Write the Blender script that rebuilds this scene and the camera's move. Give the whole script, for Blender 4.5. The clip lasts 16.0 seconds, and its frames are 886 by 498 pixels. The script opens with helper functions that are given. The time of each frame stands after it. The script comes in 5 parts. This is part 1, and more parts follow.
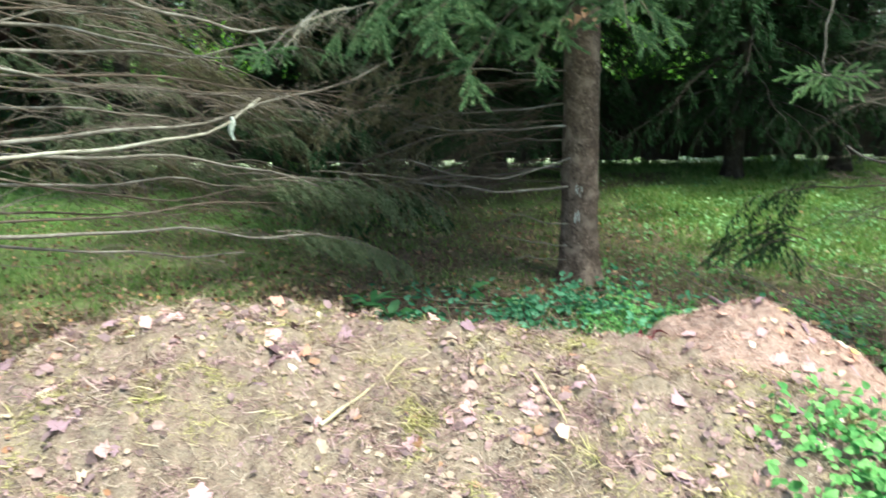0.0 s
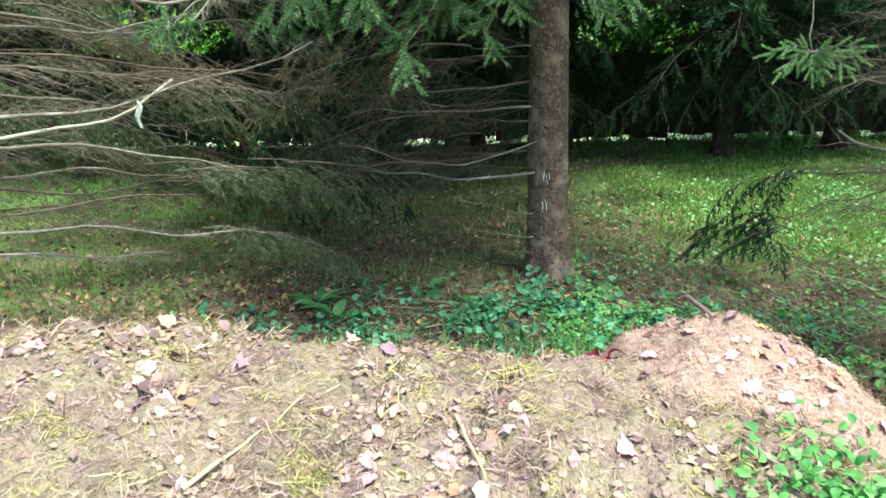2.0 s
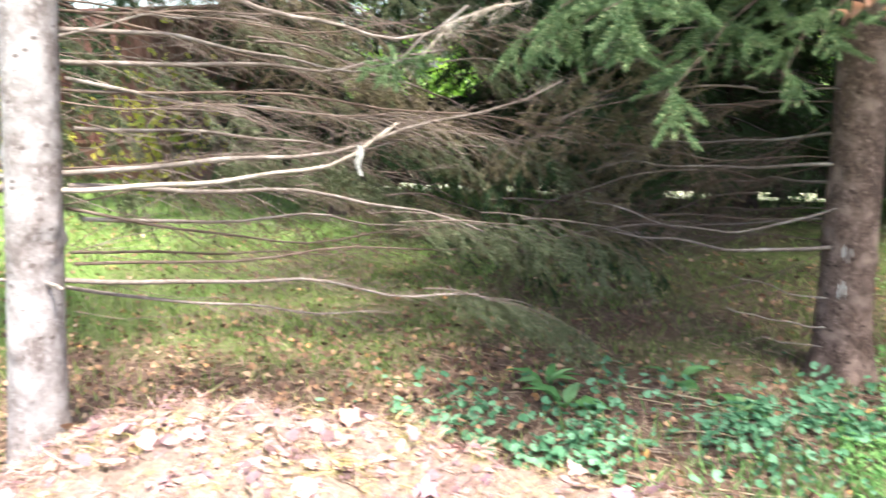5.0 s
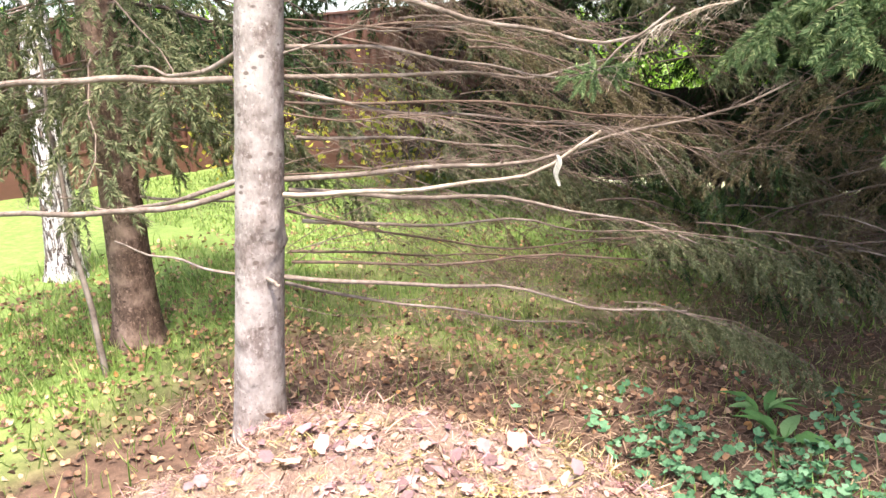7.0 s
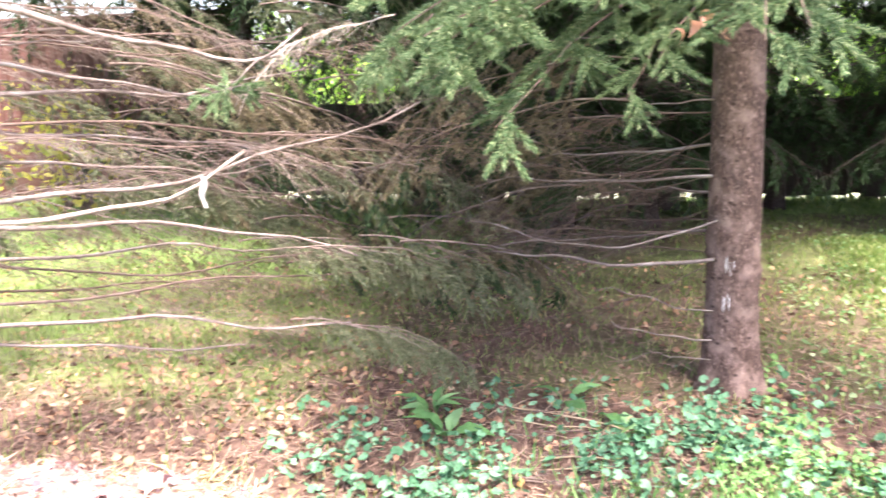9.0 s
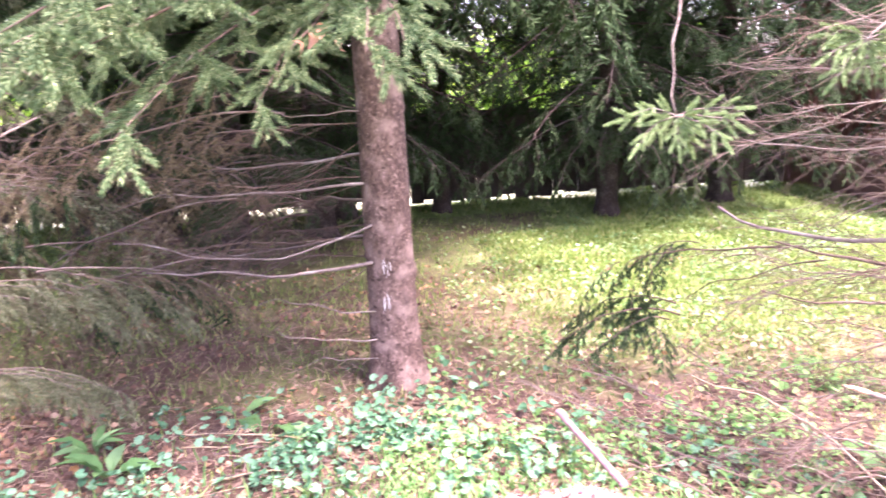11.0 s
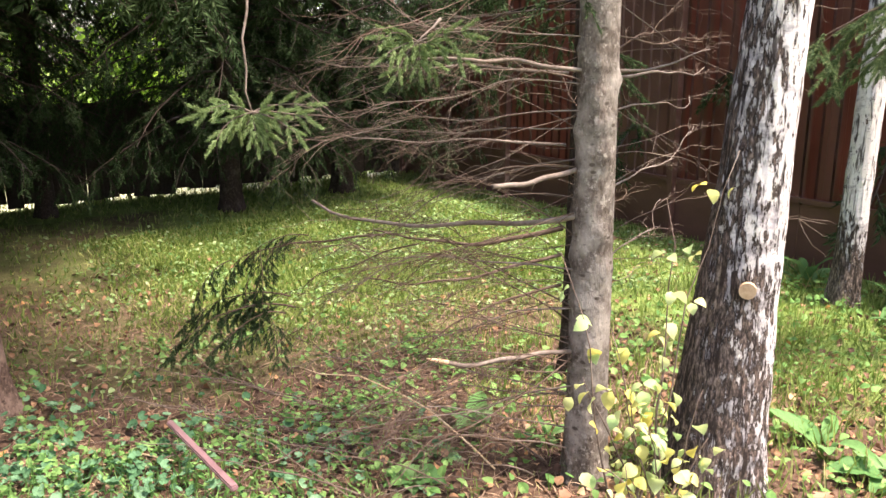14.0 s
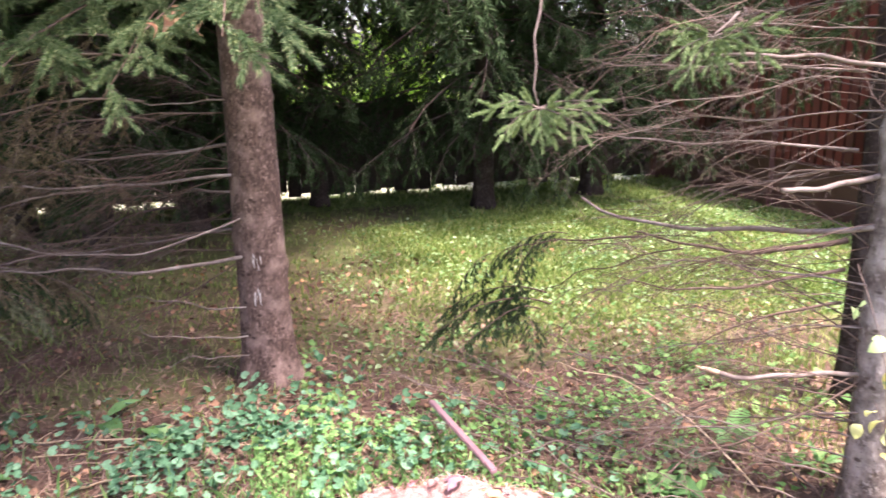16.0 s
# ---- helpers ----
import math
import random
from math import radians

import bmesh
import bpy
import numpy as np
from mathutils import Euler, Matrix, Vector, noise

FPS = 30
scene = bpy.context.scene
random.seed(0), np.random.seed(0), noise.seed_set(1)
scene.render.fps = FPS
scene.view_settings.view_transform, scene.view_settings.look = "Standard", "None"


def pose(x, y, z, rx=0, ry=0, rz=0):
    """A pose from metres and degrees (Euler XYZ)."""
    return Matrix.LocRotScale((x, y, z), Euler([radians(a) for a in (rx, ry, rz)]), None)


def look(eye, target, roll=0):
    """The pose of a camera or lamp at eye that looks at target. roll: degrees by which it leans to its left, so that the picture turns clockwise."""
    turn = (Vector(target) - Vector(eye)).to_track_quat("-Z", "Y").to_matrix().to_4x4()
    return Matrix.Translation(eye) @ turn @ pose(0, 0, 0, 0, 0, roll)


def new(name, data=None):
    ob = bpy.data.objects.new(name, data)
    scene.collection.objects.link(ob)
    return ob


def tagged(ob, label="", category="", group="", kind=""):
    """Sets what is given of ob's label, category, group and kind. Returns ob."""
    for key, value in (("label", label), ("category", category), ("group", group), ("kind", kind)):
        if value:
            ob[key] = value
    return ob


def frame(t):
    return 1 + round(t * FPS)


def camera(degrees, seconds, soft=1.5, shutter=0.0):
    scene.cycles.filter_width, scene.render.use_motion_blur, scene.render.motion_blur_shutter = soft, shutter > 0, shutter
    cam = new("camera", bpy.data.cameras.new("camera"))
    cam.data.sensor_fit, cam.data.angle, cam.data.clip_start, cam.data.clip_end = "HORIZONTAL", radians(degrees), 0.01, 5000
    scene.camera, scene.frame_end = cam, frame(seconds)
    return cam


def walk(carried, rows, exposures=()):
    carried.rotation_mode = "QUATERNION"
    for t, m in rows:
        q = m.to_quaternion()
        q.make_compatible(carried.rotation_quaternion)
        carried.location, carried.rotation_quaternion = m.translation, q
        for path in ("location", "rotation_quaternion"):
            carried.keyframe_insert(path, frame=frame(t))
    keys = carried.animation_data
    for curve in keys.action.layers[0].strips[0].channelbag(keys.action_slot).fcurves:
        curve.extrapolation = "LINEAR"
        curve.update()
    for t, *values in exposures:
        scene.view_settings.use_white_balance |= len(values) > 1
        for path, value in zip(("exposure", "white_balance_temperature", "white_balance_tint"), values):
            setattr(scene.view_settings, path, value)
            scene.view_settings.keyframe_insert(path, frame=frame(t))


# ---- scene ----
cam = camera(58.6, 16.0, soft=1.5, shutter=0.45)
PATH = [
    (0, (0.032, 0.124, 1.434), (0.012, 2.061, 0.938), -0.2),
    (0.5, (0.036, 0.207, 1.419), (0.148, 2.124, 0.86), -0.6),
    (1, (0.126, 0.337, 1.424), (0.208, 2.259, 0.876), -1.2),
    (1.5, (0.227, 0.448, 1.435), (0.228, 2.374, 0.897), -0.0),
    (2, (0.255, 0.521, 1.438), (0.241, 2.441, 0.877), -0.4),
    (2.5, (0.214, 0.689, 1.441), (0.308, 2.629, 0.966), 0.6),
    (3, (0.181, 0.804, 1.457), (0.405, 2.747, 1.036), -0.5),
    (3.5, (0.228, 0.907, 1.446), (0.379, 2.844, 0.97), 0.3),
    (4, (0.335, 1.006, 1.43), (0.214, 2.956, 1.002), 1.2),
    (4.5, (0.313, 1.058, 1.414), (-0.11, 2.941, 0.891), -0.5),
    (5, (0.209, 1.08, 1.404), (-0.418, 2.924, 0.954), -0.6),
    (5.2, (0.179, 1.09, 1.415), (-0.556, 2.897, 0.982), -0.8),
    (7.3, (0.335, 1.223, 1.467), (-0.829, 2.779, 0.996), -2.4),
    (7.5, (0.345, 1.237, 1.465), (-0.756, 2.837, 0.989), -2.2),
    (8, (0.381, 1.261, 1.461), (-0.519, 2.983, 0.987), -2.0),
    (8.5, (0.421, 1.282, 1.463), (-0.316, 3.082, 0.999), -1.8),
    (9, (0.487, 1.301, 1.47), (-0.038, 3.177, 1.015), -1.7),
    (9.2, (0.499, 1.307, 1.458), (0.051, 3.203, 1.006), -1.6),
    (11.3, (0.686, 1.297, 1.448), (1.014, 3.221, 1.011), -1.7),
    (11.5, (0.708, 1.308, 1.456), (1.117, 3.214, 1.008), -1.6),
    (12, (0.76, 1.304, 1.451), (1.423, 3.133, 0.99), -0.6),
    (12.5, (0.787, 1.29, 1.446), (1.605, 3.058, 0.997), -0.5),
    (13, (0.81, 1.284, 1.446), (1.782, 2.972, 0.994), 0.1),
    (13.5, (0.814, 1.285, 1.449), (1.863, 2.926, 0.996), -0.0),
    (14, (0.81, 1.283, 1.45), (1.85, 2.927, 0.986), 0.0),
    (14.5, (0.806, 1.277, 1.448), (1.801, 2.949, 0.984), 0.2),
    (15, (0.768, 1.292, 1.45), (1.626, 3.041, 0.997), -0.2),
    (15.5, (0.731, 1.291, 1.436), (1.396, 3.125, 0.994), -0.5),
    (16, (0.698, 1.306, 1.435), (1.202, 3.187, 0.98), -0.4),
]
EXPOSURES = [(0, 1.46, 5800, -16), (1.5, 1.58, 5650, -19), (2, 1.58, 5750, -18), (2.5, 1.60, 5900, -17), (3, 2.18, 5750, -13), (3.5, 2.05, 5950, -7), (4, 2.40, 6000, 5), (5, 2.28, 6300, 11), (7.5, 1.93, 6900, 19), (8.5, 2.45, 6900, 23), (9, 2.95, 6400, 27), (11.3, 3.38, 6300, 50), (12.5, 2.22, 6700, 43), (13.3, 1.86, 7400, 22), (15, 1.92, 7100, 28), (16, 2.36, 6600, 36)]
walk(cam, [(t, look(eye, target, roll)) for t, eye, target, roll in PATH], EXPOSURES)

# ---- light: a bright, hazy sky with a veiled sun behind the camera ----
SUN_DIR = Vector((0.28, -0.30, 0.91)).normalized()
world = bpy.data.worlds.new("sky")
scene.world = world
world.use_nodes = True
wn = world.node_tree.nodes
wn.clear()
sky = wn.new("ShaderNodeTexSky")
sky.sky_type, sky.sun_disc = "NISHITA", False
sky.sun_elevation = math.asin(SUN_DIR.z)
sky.sun_rotation = math.atan2(SUN_DIR.x, SUN_DIR.y)
sky.dust_density, sky.air_density = 3.0, 1.0
bg = wn.new("ShaderNodeBackground")
bg.inputs["Strength"].default_value = 0.15
wout = wn.new("ShaderNodeOutputWorld")
world.node_tree.links.new(sky.outputs[0], bg.inputs[0])
world.node_tree.links.new(bg.outputs[0], wout.inputs[0])
sun_data = bpy.data.lights.new("sun", "SUN")
sun_data.energy, sun_data.angle, sun_data.color = 3.7, radians(9), (1.0, 0.94, 0.85)
sun = new("sun", sun_data)
sun.matrix_world = look(SUN_DIR * 50, (0, 0, 0))


# ---- materials ----
class Nodes:
    """A small wrapper to write node materials in a few lines."""

    def __init__(self, name, rough=0.8, spec=0.3):
        self.mat = bpy.data.materials.new(name)
        self.mat.use_nodes = True
        self.tree = self.mat.node_tree
        self.bsdf = self.tree.nodes["Principled BSDF"]
        self.bsdf.inputs["Roughness"].default_value = rough
        self.bsdf.inputs["Specular IOR Level"].default_value = spec
        self.coord = None

    def link(self, a, b):
        self.tree.links.new(a, b)

    def place(self, stretch=(1, 1, 1)):
        if self.coord is None:
            self.coord = self.tree.nodes.new("ShaderNodeTexCoord")
        m = self.tree.nodes.new("ShaderNodeMapping")
        m.inputs["Scale"].default_value = stretch
        self.link(self.coord.outputs["Object"], m.inputs[0])
        return m.outputs[0]

    def noise(self, scale, detail=4, stretch=(1, 1, 1), rough=0.6):
        n = self.tree.nodes.new("ShaderNodeTexNoise")
        n.inputs["Scale"].default_value, n.inputs["Detail"].default_value = scale, detail
        n.inputs["Roughness"].default_value = rough
        self.link(self.place(stretch), n.inputs["Vector"])
        return n.outputs["Fac"]

    def cells(self, scale, stretch=(1, 1, 1), feature="F1"):
        n = self.tree.nodes.new("ShaderNodeTexVoronoi")
        n.feature = feature
        n.inputs["Scale"].default_value = scale
        self.link(self.place(stretch), n.inputs["Vector"])
        return n.outputs["Distance"]

    def ramp(self, fac, *stops):
        n = self.tree.nodes.new("ShaderNodeValToRGB")
        el = n.color_ramp.elements
        while len(el) < len(stops):
            el.new(0.5)
        for e, (p, c) in zip(el, stops):
            e.position, e.color = p, (*c, 1)
        self.link(fac, n.inputs[0])
        return n.outputs[0]

    def mix(self, fac, a, b, mode="MIX"):
        n = self.tree.nodes.new("ShaderNodeMix")
        n.data_type, n.blend_type = "RGBA", mode
        for value, slot in ((fac, n.inputs["Factor"]), (a, n.inputs["A"]), (b, n.inputs["B"])):
            slots = [s for s in n.inputs if s.name == slot.name and s.enabled]
            slot = slots[0]
            if isinstance(value, (int, float)):
                slot.default_value = value
            elif isinstance(value, tuple):
                slot.default_value = (*value, 1)
            else:
                self.link(value, slot)
        return [o for o in n.outputs if o.enabled][0]

    def island(self):
        return self.tree.nodes.new("ShaderNodeNewGeometry").outputs["Random Per Island"]

    def piece(self):
        return self.tree.nodes.new("ShaderNodeObjectInfo").outputs["Random"]

    def attribute(self, name):
        n = self.tree.nodes.new("ShaderNodeAttribute")
        n.attribute_name = name
        return n.outputs["Fac"]

    def colour(self, c):
        if isinstance(c, tuple):
            self.bsdf.inputs["Base Color"].default_value = (*c, 1)
        else:
            self.link(c, self.bsdf.inputs["Base Color"])
        return self

    def bump(self, height, strength=0.4, distance=0.01):
        n = self.tree.nodes.new("ShaderNodeBump")
        n.inputs["Strength"].default_value, n.inputs["Distance"].default_value = strength, distance
        self.link(height, n.inputs["Height"])
        self.link(n.outputs[0], self.bsdf.inputs["Normal"])
        return self

    def sheer(self, c, share=0.4):
        """Thin leaves let light through."""
        t = self.tree.nodes.new("ShaderNodeBsdfTranslucent")
        if isinstance(c, tuple):
            t.inputs[0].default_value = (*c, 1)
        else:
            self.link(c, t.inputs[0])
        m = self.tree.nodes.new("ShaderNodeMixShader")
        m.inputs[0].default_value = share
        out = self.tree.nodes["Material Output"]
        self.link(self.bsdf.outputs[0], m.inputs[1])
        self.link(t.outputs[0], m.inputs[2])
        self.link(m.outputs[0], out.inputs[0])
        return self


def bark_material(name, dark, mid, pale, pale_from=0.62):
    n = Nodes(name, 0.9, 0.15)
    scales = n.cells(70, (1, 1, 0.55))
    blot = n.noise(9, 5)
    fine = n.noise(90, 5, (1, 1, 0.5))
    c = n.ramp(fine, (0.3, dark), (0.62, mid))
    c = n.mix(n.ramp(scales, (0.1, (0, 0, 0)), (0.6, (0.55, 0.55, 0.55))), c, dark)
    c = n.mix(n.ramp(blot, (pale_from - 0.1, (0, 0, 0)), (pale_from + 0.12, (0.8, 0.8, 0.8))), c, pale)
    scar = n.ramp(n.cells(14, (1, 1, 1.7)), (0.12, (0.9, 0.9, 0.9)), (0.19, (0, 0, 0)))
    speck = n.ramp(n.cells(38, (1, 1, 1.8)), (0.10, (0.6, 0.6, 0.6)), (0.2, (0, 0, 0)))
    lichen = n.ramp(n.noise(52, 6, (1, 1, 0.8), 0.7), (0.55, (0, 0, 0)), (0.64, (0.75, 0.75, 0.75)))
    c = n.mix(lichen, c, pale)
    c = n.mix(scar, c, dark)
    c = n.mix(speck, c, dark)
    n.colour(c).bump(n.mix(0.7, scales, fine), 0.8, 0.006)
    return n.mat


BARK = bark_material("spruce_bark", (0.042, 0.028, 0.021), (0.173, 0.115, 0.089), (0.294, 0.212, 0.168), 0.57)
BARK_PALE = bark_material("pale_spruce_bark", (0.101, 0.080, 0.072), (0.256, 0.220, 0.209), (0.361, 0.336, 0.325), 0.49)
BARK_MID = bark_material("grey_spruce_bark", (0.07, 0.056, 0.046), (0.22, 0.192, 0.165), (0.40, 0.37, 0.33), 0.53)
# Spruce bark darkened, with the gloom under the trees put into its colour.
BARK_SHADED = bark_material("shaded_spruce_bark", (0.028, 0.021, 0.017), (0.085, 0.063, 0.052), (0.13, 0.11, 0.098), 0.62)


def birch_material():
    """White papery bark split by upright brown plates; the mesh says how white each side is."""
    n = Nodes("birch_bark", 0.75, 0.2)
    tear, patch, crack = n.noise(46, 8, (1, 1, 0.30), 0.7), n.noise(6, 4), n.noise(100, 6, (1, 1, 0.3), 0.7)
    total = n.attribute("white")
    for value, factor in ((tear, 1.0), (patch, 0.25), (crack, 0.27)):
        m = n.tree.nodes.new("ShaderNodeMath")
        m.operation = "MULTIPLY_ADD"
        n.link(value, m.inputs[0])
        m.inputs[1].default_value = factor
        n.link(total, m.inputs[2])
        total = m.outputs[0]
    plate = n.ramp(crack, (0.36, (0.03, 0.025, 0.023)), (0.46, (0.12, 0.094, 0.082)), (0.54, (0.26, 0.20, 0.17)), (0.62, (0.50, 0.40, 0.35)))
    lift = n.tree.nodes.new("ShaderNodeMath")
    lift.operation = "MULTIPLY_ADD"
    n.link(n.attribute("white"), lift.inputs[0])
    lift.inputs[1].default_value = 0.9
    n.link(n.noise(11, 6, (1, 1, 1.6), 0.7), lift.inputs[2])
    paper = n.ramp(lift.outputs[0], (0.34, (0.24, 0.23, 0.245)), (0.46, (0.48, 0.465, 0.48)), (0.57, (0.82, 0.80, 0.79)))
    dash = n.ramp(n.noise(34, 4, (1, 1, 4.5)), (0.60, (0, 0, 0)), (0.70, (0.7, 0.7, 0.7)))
    paper = n.mix(dash, paper, (0.16, 0.14, 0.135))
    c = n.mix(n.ramp(total, (0.755, (0, 0, 0)), (0.785, (1, 1, 1))), plate, paper)
    edge = n.ramp(total, (0.725, (0, 0, 0)), (0.75, (0.9, 0.9, 0.9)), (0.775, (0.9, 0.9, 0.9)), (0.80, (0, 0, 0)))
    c = n.mix(edge, c, (0.035, 0.028, 0.025))
    split = n.ramp(n.noise(46, 4, (1, 1, 0.11), 0.65), (0.38, (0.9, 0.9, 0.9)), (0.45, (0, 0, 0)))
    n.colour(n.mix(split, c, (0.045, 0.034, 0.030)))
    relief = n.ramp(total, (0.60, (1, 1, 1)), (0.74, (0.7, 0.7, 0.7)), (0.77, (0.1, 0.1, 0.1)), (0.82, (0.45, 0.45, 0.45)))
    n.bump(n.mix(0.4, relief, crack), 1.0, 0.035)
    return n.mat


BIRCH = birch_material()


def wood_material(name, a, b, pale):
    n = Nodes(name, 0.85, 0.2)
    f = n.noise(60, 4)
    g = n.noise(8, 3)
    c = n.ramp(f, (0.3, a), (0.7, b))
    c = n.mix(n.ramp(g, (0.5, (0, 0, 0)), (0.7, (0.8, 0.8, 0.8))), c, pale)
    n.colour(c).bump(f, 0.4, 0.003)
    return n.mat


DEADWOOD = wood_material("dead_wood", (0.10, 0.08, 0.066), (0.205, 0.168, 0.143), (0.31, 0.275, 0.24))
DEADTWIG = wood_material("dead_twig", (0.085, 0.063, 0.05), (0.165, 0.125, 0.10), (0.25, 0.205, 0.17))
DEADDARK = wood_material("dark_dead_wood", (0.065, 0.045, 0.033), (0.14, 0.098, 0.074), (0.19, 0.145, 0.115))
PALEWOOD = wood_material("pale_dead_wood", (0.22, 0.18, 0.14), (0.36, 0.31, 0.25), (0.46, 0.42, 0.36))
STRAW = wood_material("dry_stem", (0.30, 0.22, 0.13), (0.48, 0.38, 0.24), (0.55, 0.46, 0.33))
FRESHCUT = wood_material("cut_wood", (0.42, 0.29, 0.18), (0.58, 0.43, 0.28), (0.66, 0.53, 0.38))


def foliage_material(name, *stops, share=0.3, rough=0.55, spec=0.25, object_random=False):
    n = Nodes(name, rough, spec)
    c = n.ramp(n.piece() if object_random else n.island(), *stops)
    v = n.noise(45, 3)
    c = n.mix(0.35, c, n.ramp(v, (0.3, (0.25, 0.25, 0.25)), (0.7, (0.9, 0.9, 0.9))), "OVERLAY")
    n.colour(c).sheer(c, share)
    return n.mat


# Darkened green: the canopy's shade is put into these needles' colour.
NEEDLE_SHADED = foliage_material("shaded_spruce_needles", (0.0, (0.018, 0.037, 0.015)), (0.5, (0.034, 0.062, 0.026)), (1.0, (0.060, 0.098, 0.042)), share=0.15, rough=0.85, spec=0.05)
NEEDLE_BLUE = foliage_material("bough_needles", (0.0, (0.045, 0.089, 0.037)), (0.5, (0.096, 0.159, 0.068)), (0.85, (0.173, 0.236, 0.108)), (1.0, (0.321, 0.373, 0.185)), rough=0.7, spec=0.12)
NEEDLE_YOUNG = foliage_material("fresh_needles", (0.0, (0.10, 0.17, 0.06)), (0.5, (0.165, 0.25, 0.10)), (1.0, (0.28, 0.37, 0.18)), rough=0.7, spec=0.12)
NEEDLE_DULL = foliage_material("dull_needles", (0.0, (0.06, 0.08, 0.04)), (0.5, (0.12, 0.145, 0.075)), (1.0, (0.24, 0.245, 0.14)), rough=0.75, spec=0.1)
NEEDLE_BROWN = foliage_material("withering_needles", (0.0, (0.075, 0.062, 0.036)), (0.5, (0.13, 0.112, 0.062)), (1.0, (0.22, 0.18, 0.105)), rough=0.8, spec=0.08)
GRASS = foliage_material("grass", (0.0, (0.09, 0.16, 0.035)), (0.5, (0.19, 0.29, 0.07)), (0.85, (0.30, 0.40, 0.12)), (1.0, (0.42, 0.38, 0.18)), share=0.45)
WEED = foliage_material("weed_leaves", (0.0, (0.08, 0.20, 0.06)), (0.5, (0.155, 0.32, 0.095)), (1.0, (0.25, 0.43, 0.15)), share=0.4, rough=0.68, spec=0.12)
LAWN_WEED = foliage_material("lawn_weed_leaves", (0.0, (0.09, 0.21, 0.06)), (0.5, (0.20, 0.36, 0.12)), (0.85, (0.31, 0.47, 0.20)), (1.0, (0.40, 0.50, 0.27)), share=0.45, rough=0.42, spec=0.45)
IVY = foliage_material("ground_ivy", (0.0, (0.045, 0.124, 0.058)), (0.5, (0.093, 0.220, 0.113)), (1.0, (0.169, 0.319, 0.186)), share=0.25, rough=0.68, spec=0.12)
BUSH = foliage_material("broad_leaves", (0.0, (0.10, 0.22, 0.025)), (0.5, (0.20, 0.40, 0.04)), (1.0, (0.33, 0.54, 0.07)), share=0.55)
YELLOW_BUSH = foliage_material("yellowing_leaves", (0.0, (0.20, 0.26, 0.05)), (0.5, (0.42, 0.42, 0.07)), (1.0, (0.62, 0.52, 0.10)), share=0.5)
BIRCH_LEAF = foliage_material("birch_leaf", (0.0, (0.70, 0.62, 0.14)), (0.3, (0.62, 0.66, 0.26)), (0.55, (0.50, 0.62, 0.30)), (1.0, (0.33, 0.52, 0.22)), share=0.4, object_random=True)
DOCK = foliage_material("dock_leaf", (0.0, (0.065, 0.17, 0.055)), (0.5, (0.115, 0.26, 0.085)), (1.0, (0.20, 0.36, 0.155)), share=0.35, rough=0.6, spec=0.15, object_random=True)
LITTER = foliage_material("fallen_leaves", (0.0, (0.078, 0.050, 0.036)), (0.3, (0.157, 0.094, 0.064)), (0.6, (0.262, 0.154, 0.092)), (0.8, (0.357, 0.215, 0.123)), (0.93, (0.440, 0.318, 0.215)), (1.0, (0.545, 0.276, 0.102)), share=0.15, rough=0.75, spec=0.15)
HEAP_LEAF = foliage_material("heap_leaves", (0.0, (0.106, 0.066, 0.061)), (0.2, (0.176, 0.114, 0.119)), (0.4, (0.264, 0.164, 0.164)), (0.6, (0.317, 0.196, 0.180)), (0.8, (0.334, 0.240, 0.180)), (0.93, (0.405, 0.304, 0.238)), (1.0, (0.264, 0.128, 0.074)), share=0.1, rough=0.85, spec=0.08)
HEAP_PIECE = foliage_material("large_heap_leaves", (0.0, (0.114, 0.064, 0.070)), (0.15, (0.211, 0.128, 0.156)), (0.3, (0.352, 0.216, 0.238)), (0.45, (0.475, 0.272, 0.279)), (0.62, (0.458, 0.272, 0.246)), (0.76, (0.405, 0.200, 0.139)), (0.86, (0.546, 0.392, 0.295)), (0.96, (0.598, 0.480, 0.394)), (1.0, (0.493, 0.368, 0.098)), share=0.1, rough=0.85, spec=0.08, object_random=True)


def clipping_material():
    """Matted clippings in drifts: straw, yellow-green, mauve and damp brown."""
    n = Nodes("grass_clippings", 0.9, 0.1)
    c = n.ramp(n.island(), (0.0, (0.079, 0.047, 0.036)), (0.2, (0.194, 0.129, 0.096)), (0.5, (0.299, 0.215, 0.160)), (0.8, (0.414, 0.312, 0.240)), (1.0, (0.528, 0.413, 0.328)))
    damp = n.ramp(n.noise(3.4, 5, (1, 1, 1), 0.65), (0.47, (0, 0, 0)), (0.57, (0.8, 0.8, 0.8)))
    c = n.mix(damp, c, n.ramp(n.island(), (0.0, (0.062, 0.035, 0.032)), (0.6, (0.202, 0.125, 0.104)), (1.0, (0.370, 0.257, 0.208))))
    warm = n.ramp(n.noise(5.5, 5, (1, 1, 1), 0.65), (0.47, (0, 0, 0)), (0.56, (0.85, 0.85, 0.85)))
    c = n.mix(warm, c, n.ramp(n.island(), (0.0, (0.106, 0.094, 0.032)), (0.5, (0.317, 0.269, 0.096)), (1.0, (0.502, 0.421, 0.192))))
    mauve = n.ramp(n.noise(8.5, 5, (1, 1.3, 1), 0.65), (0.49, (0, 0, 0)), (0.58, (0.9, 0.9, 0.9)))
    c = n.mix(mauve, c, n.ramp(n.island(), (0.0, (0.114, 0.058, 0.068)), (0.6, (0.317, 0.179, 0.188)), (1.0, (0.475, 0.304, 0.304))))
    n.colour(c)
    return n.mat


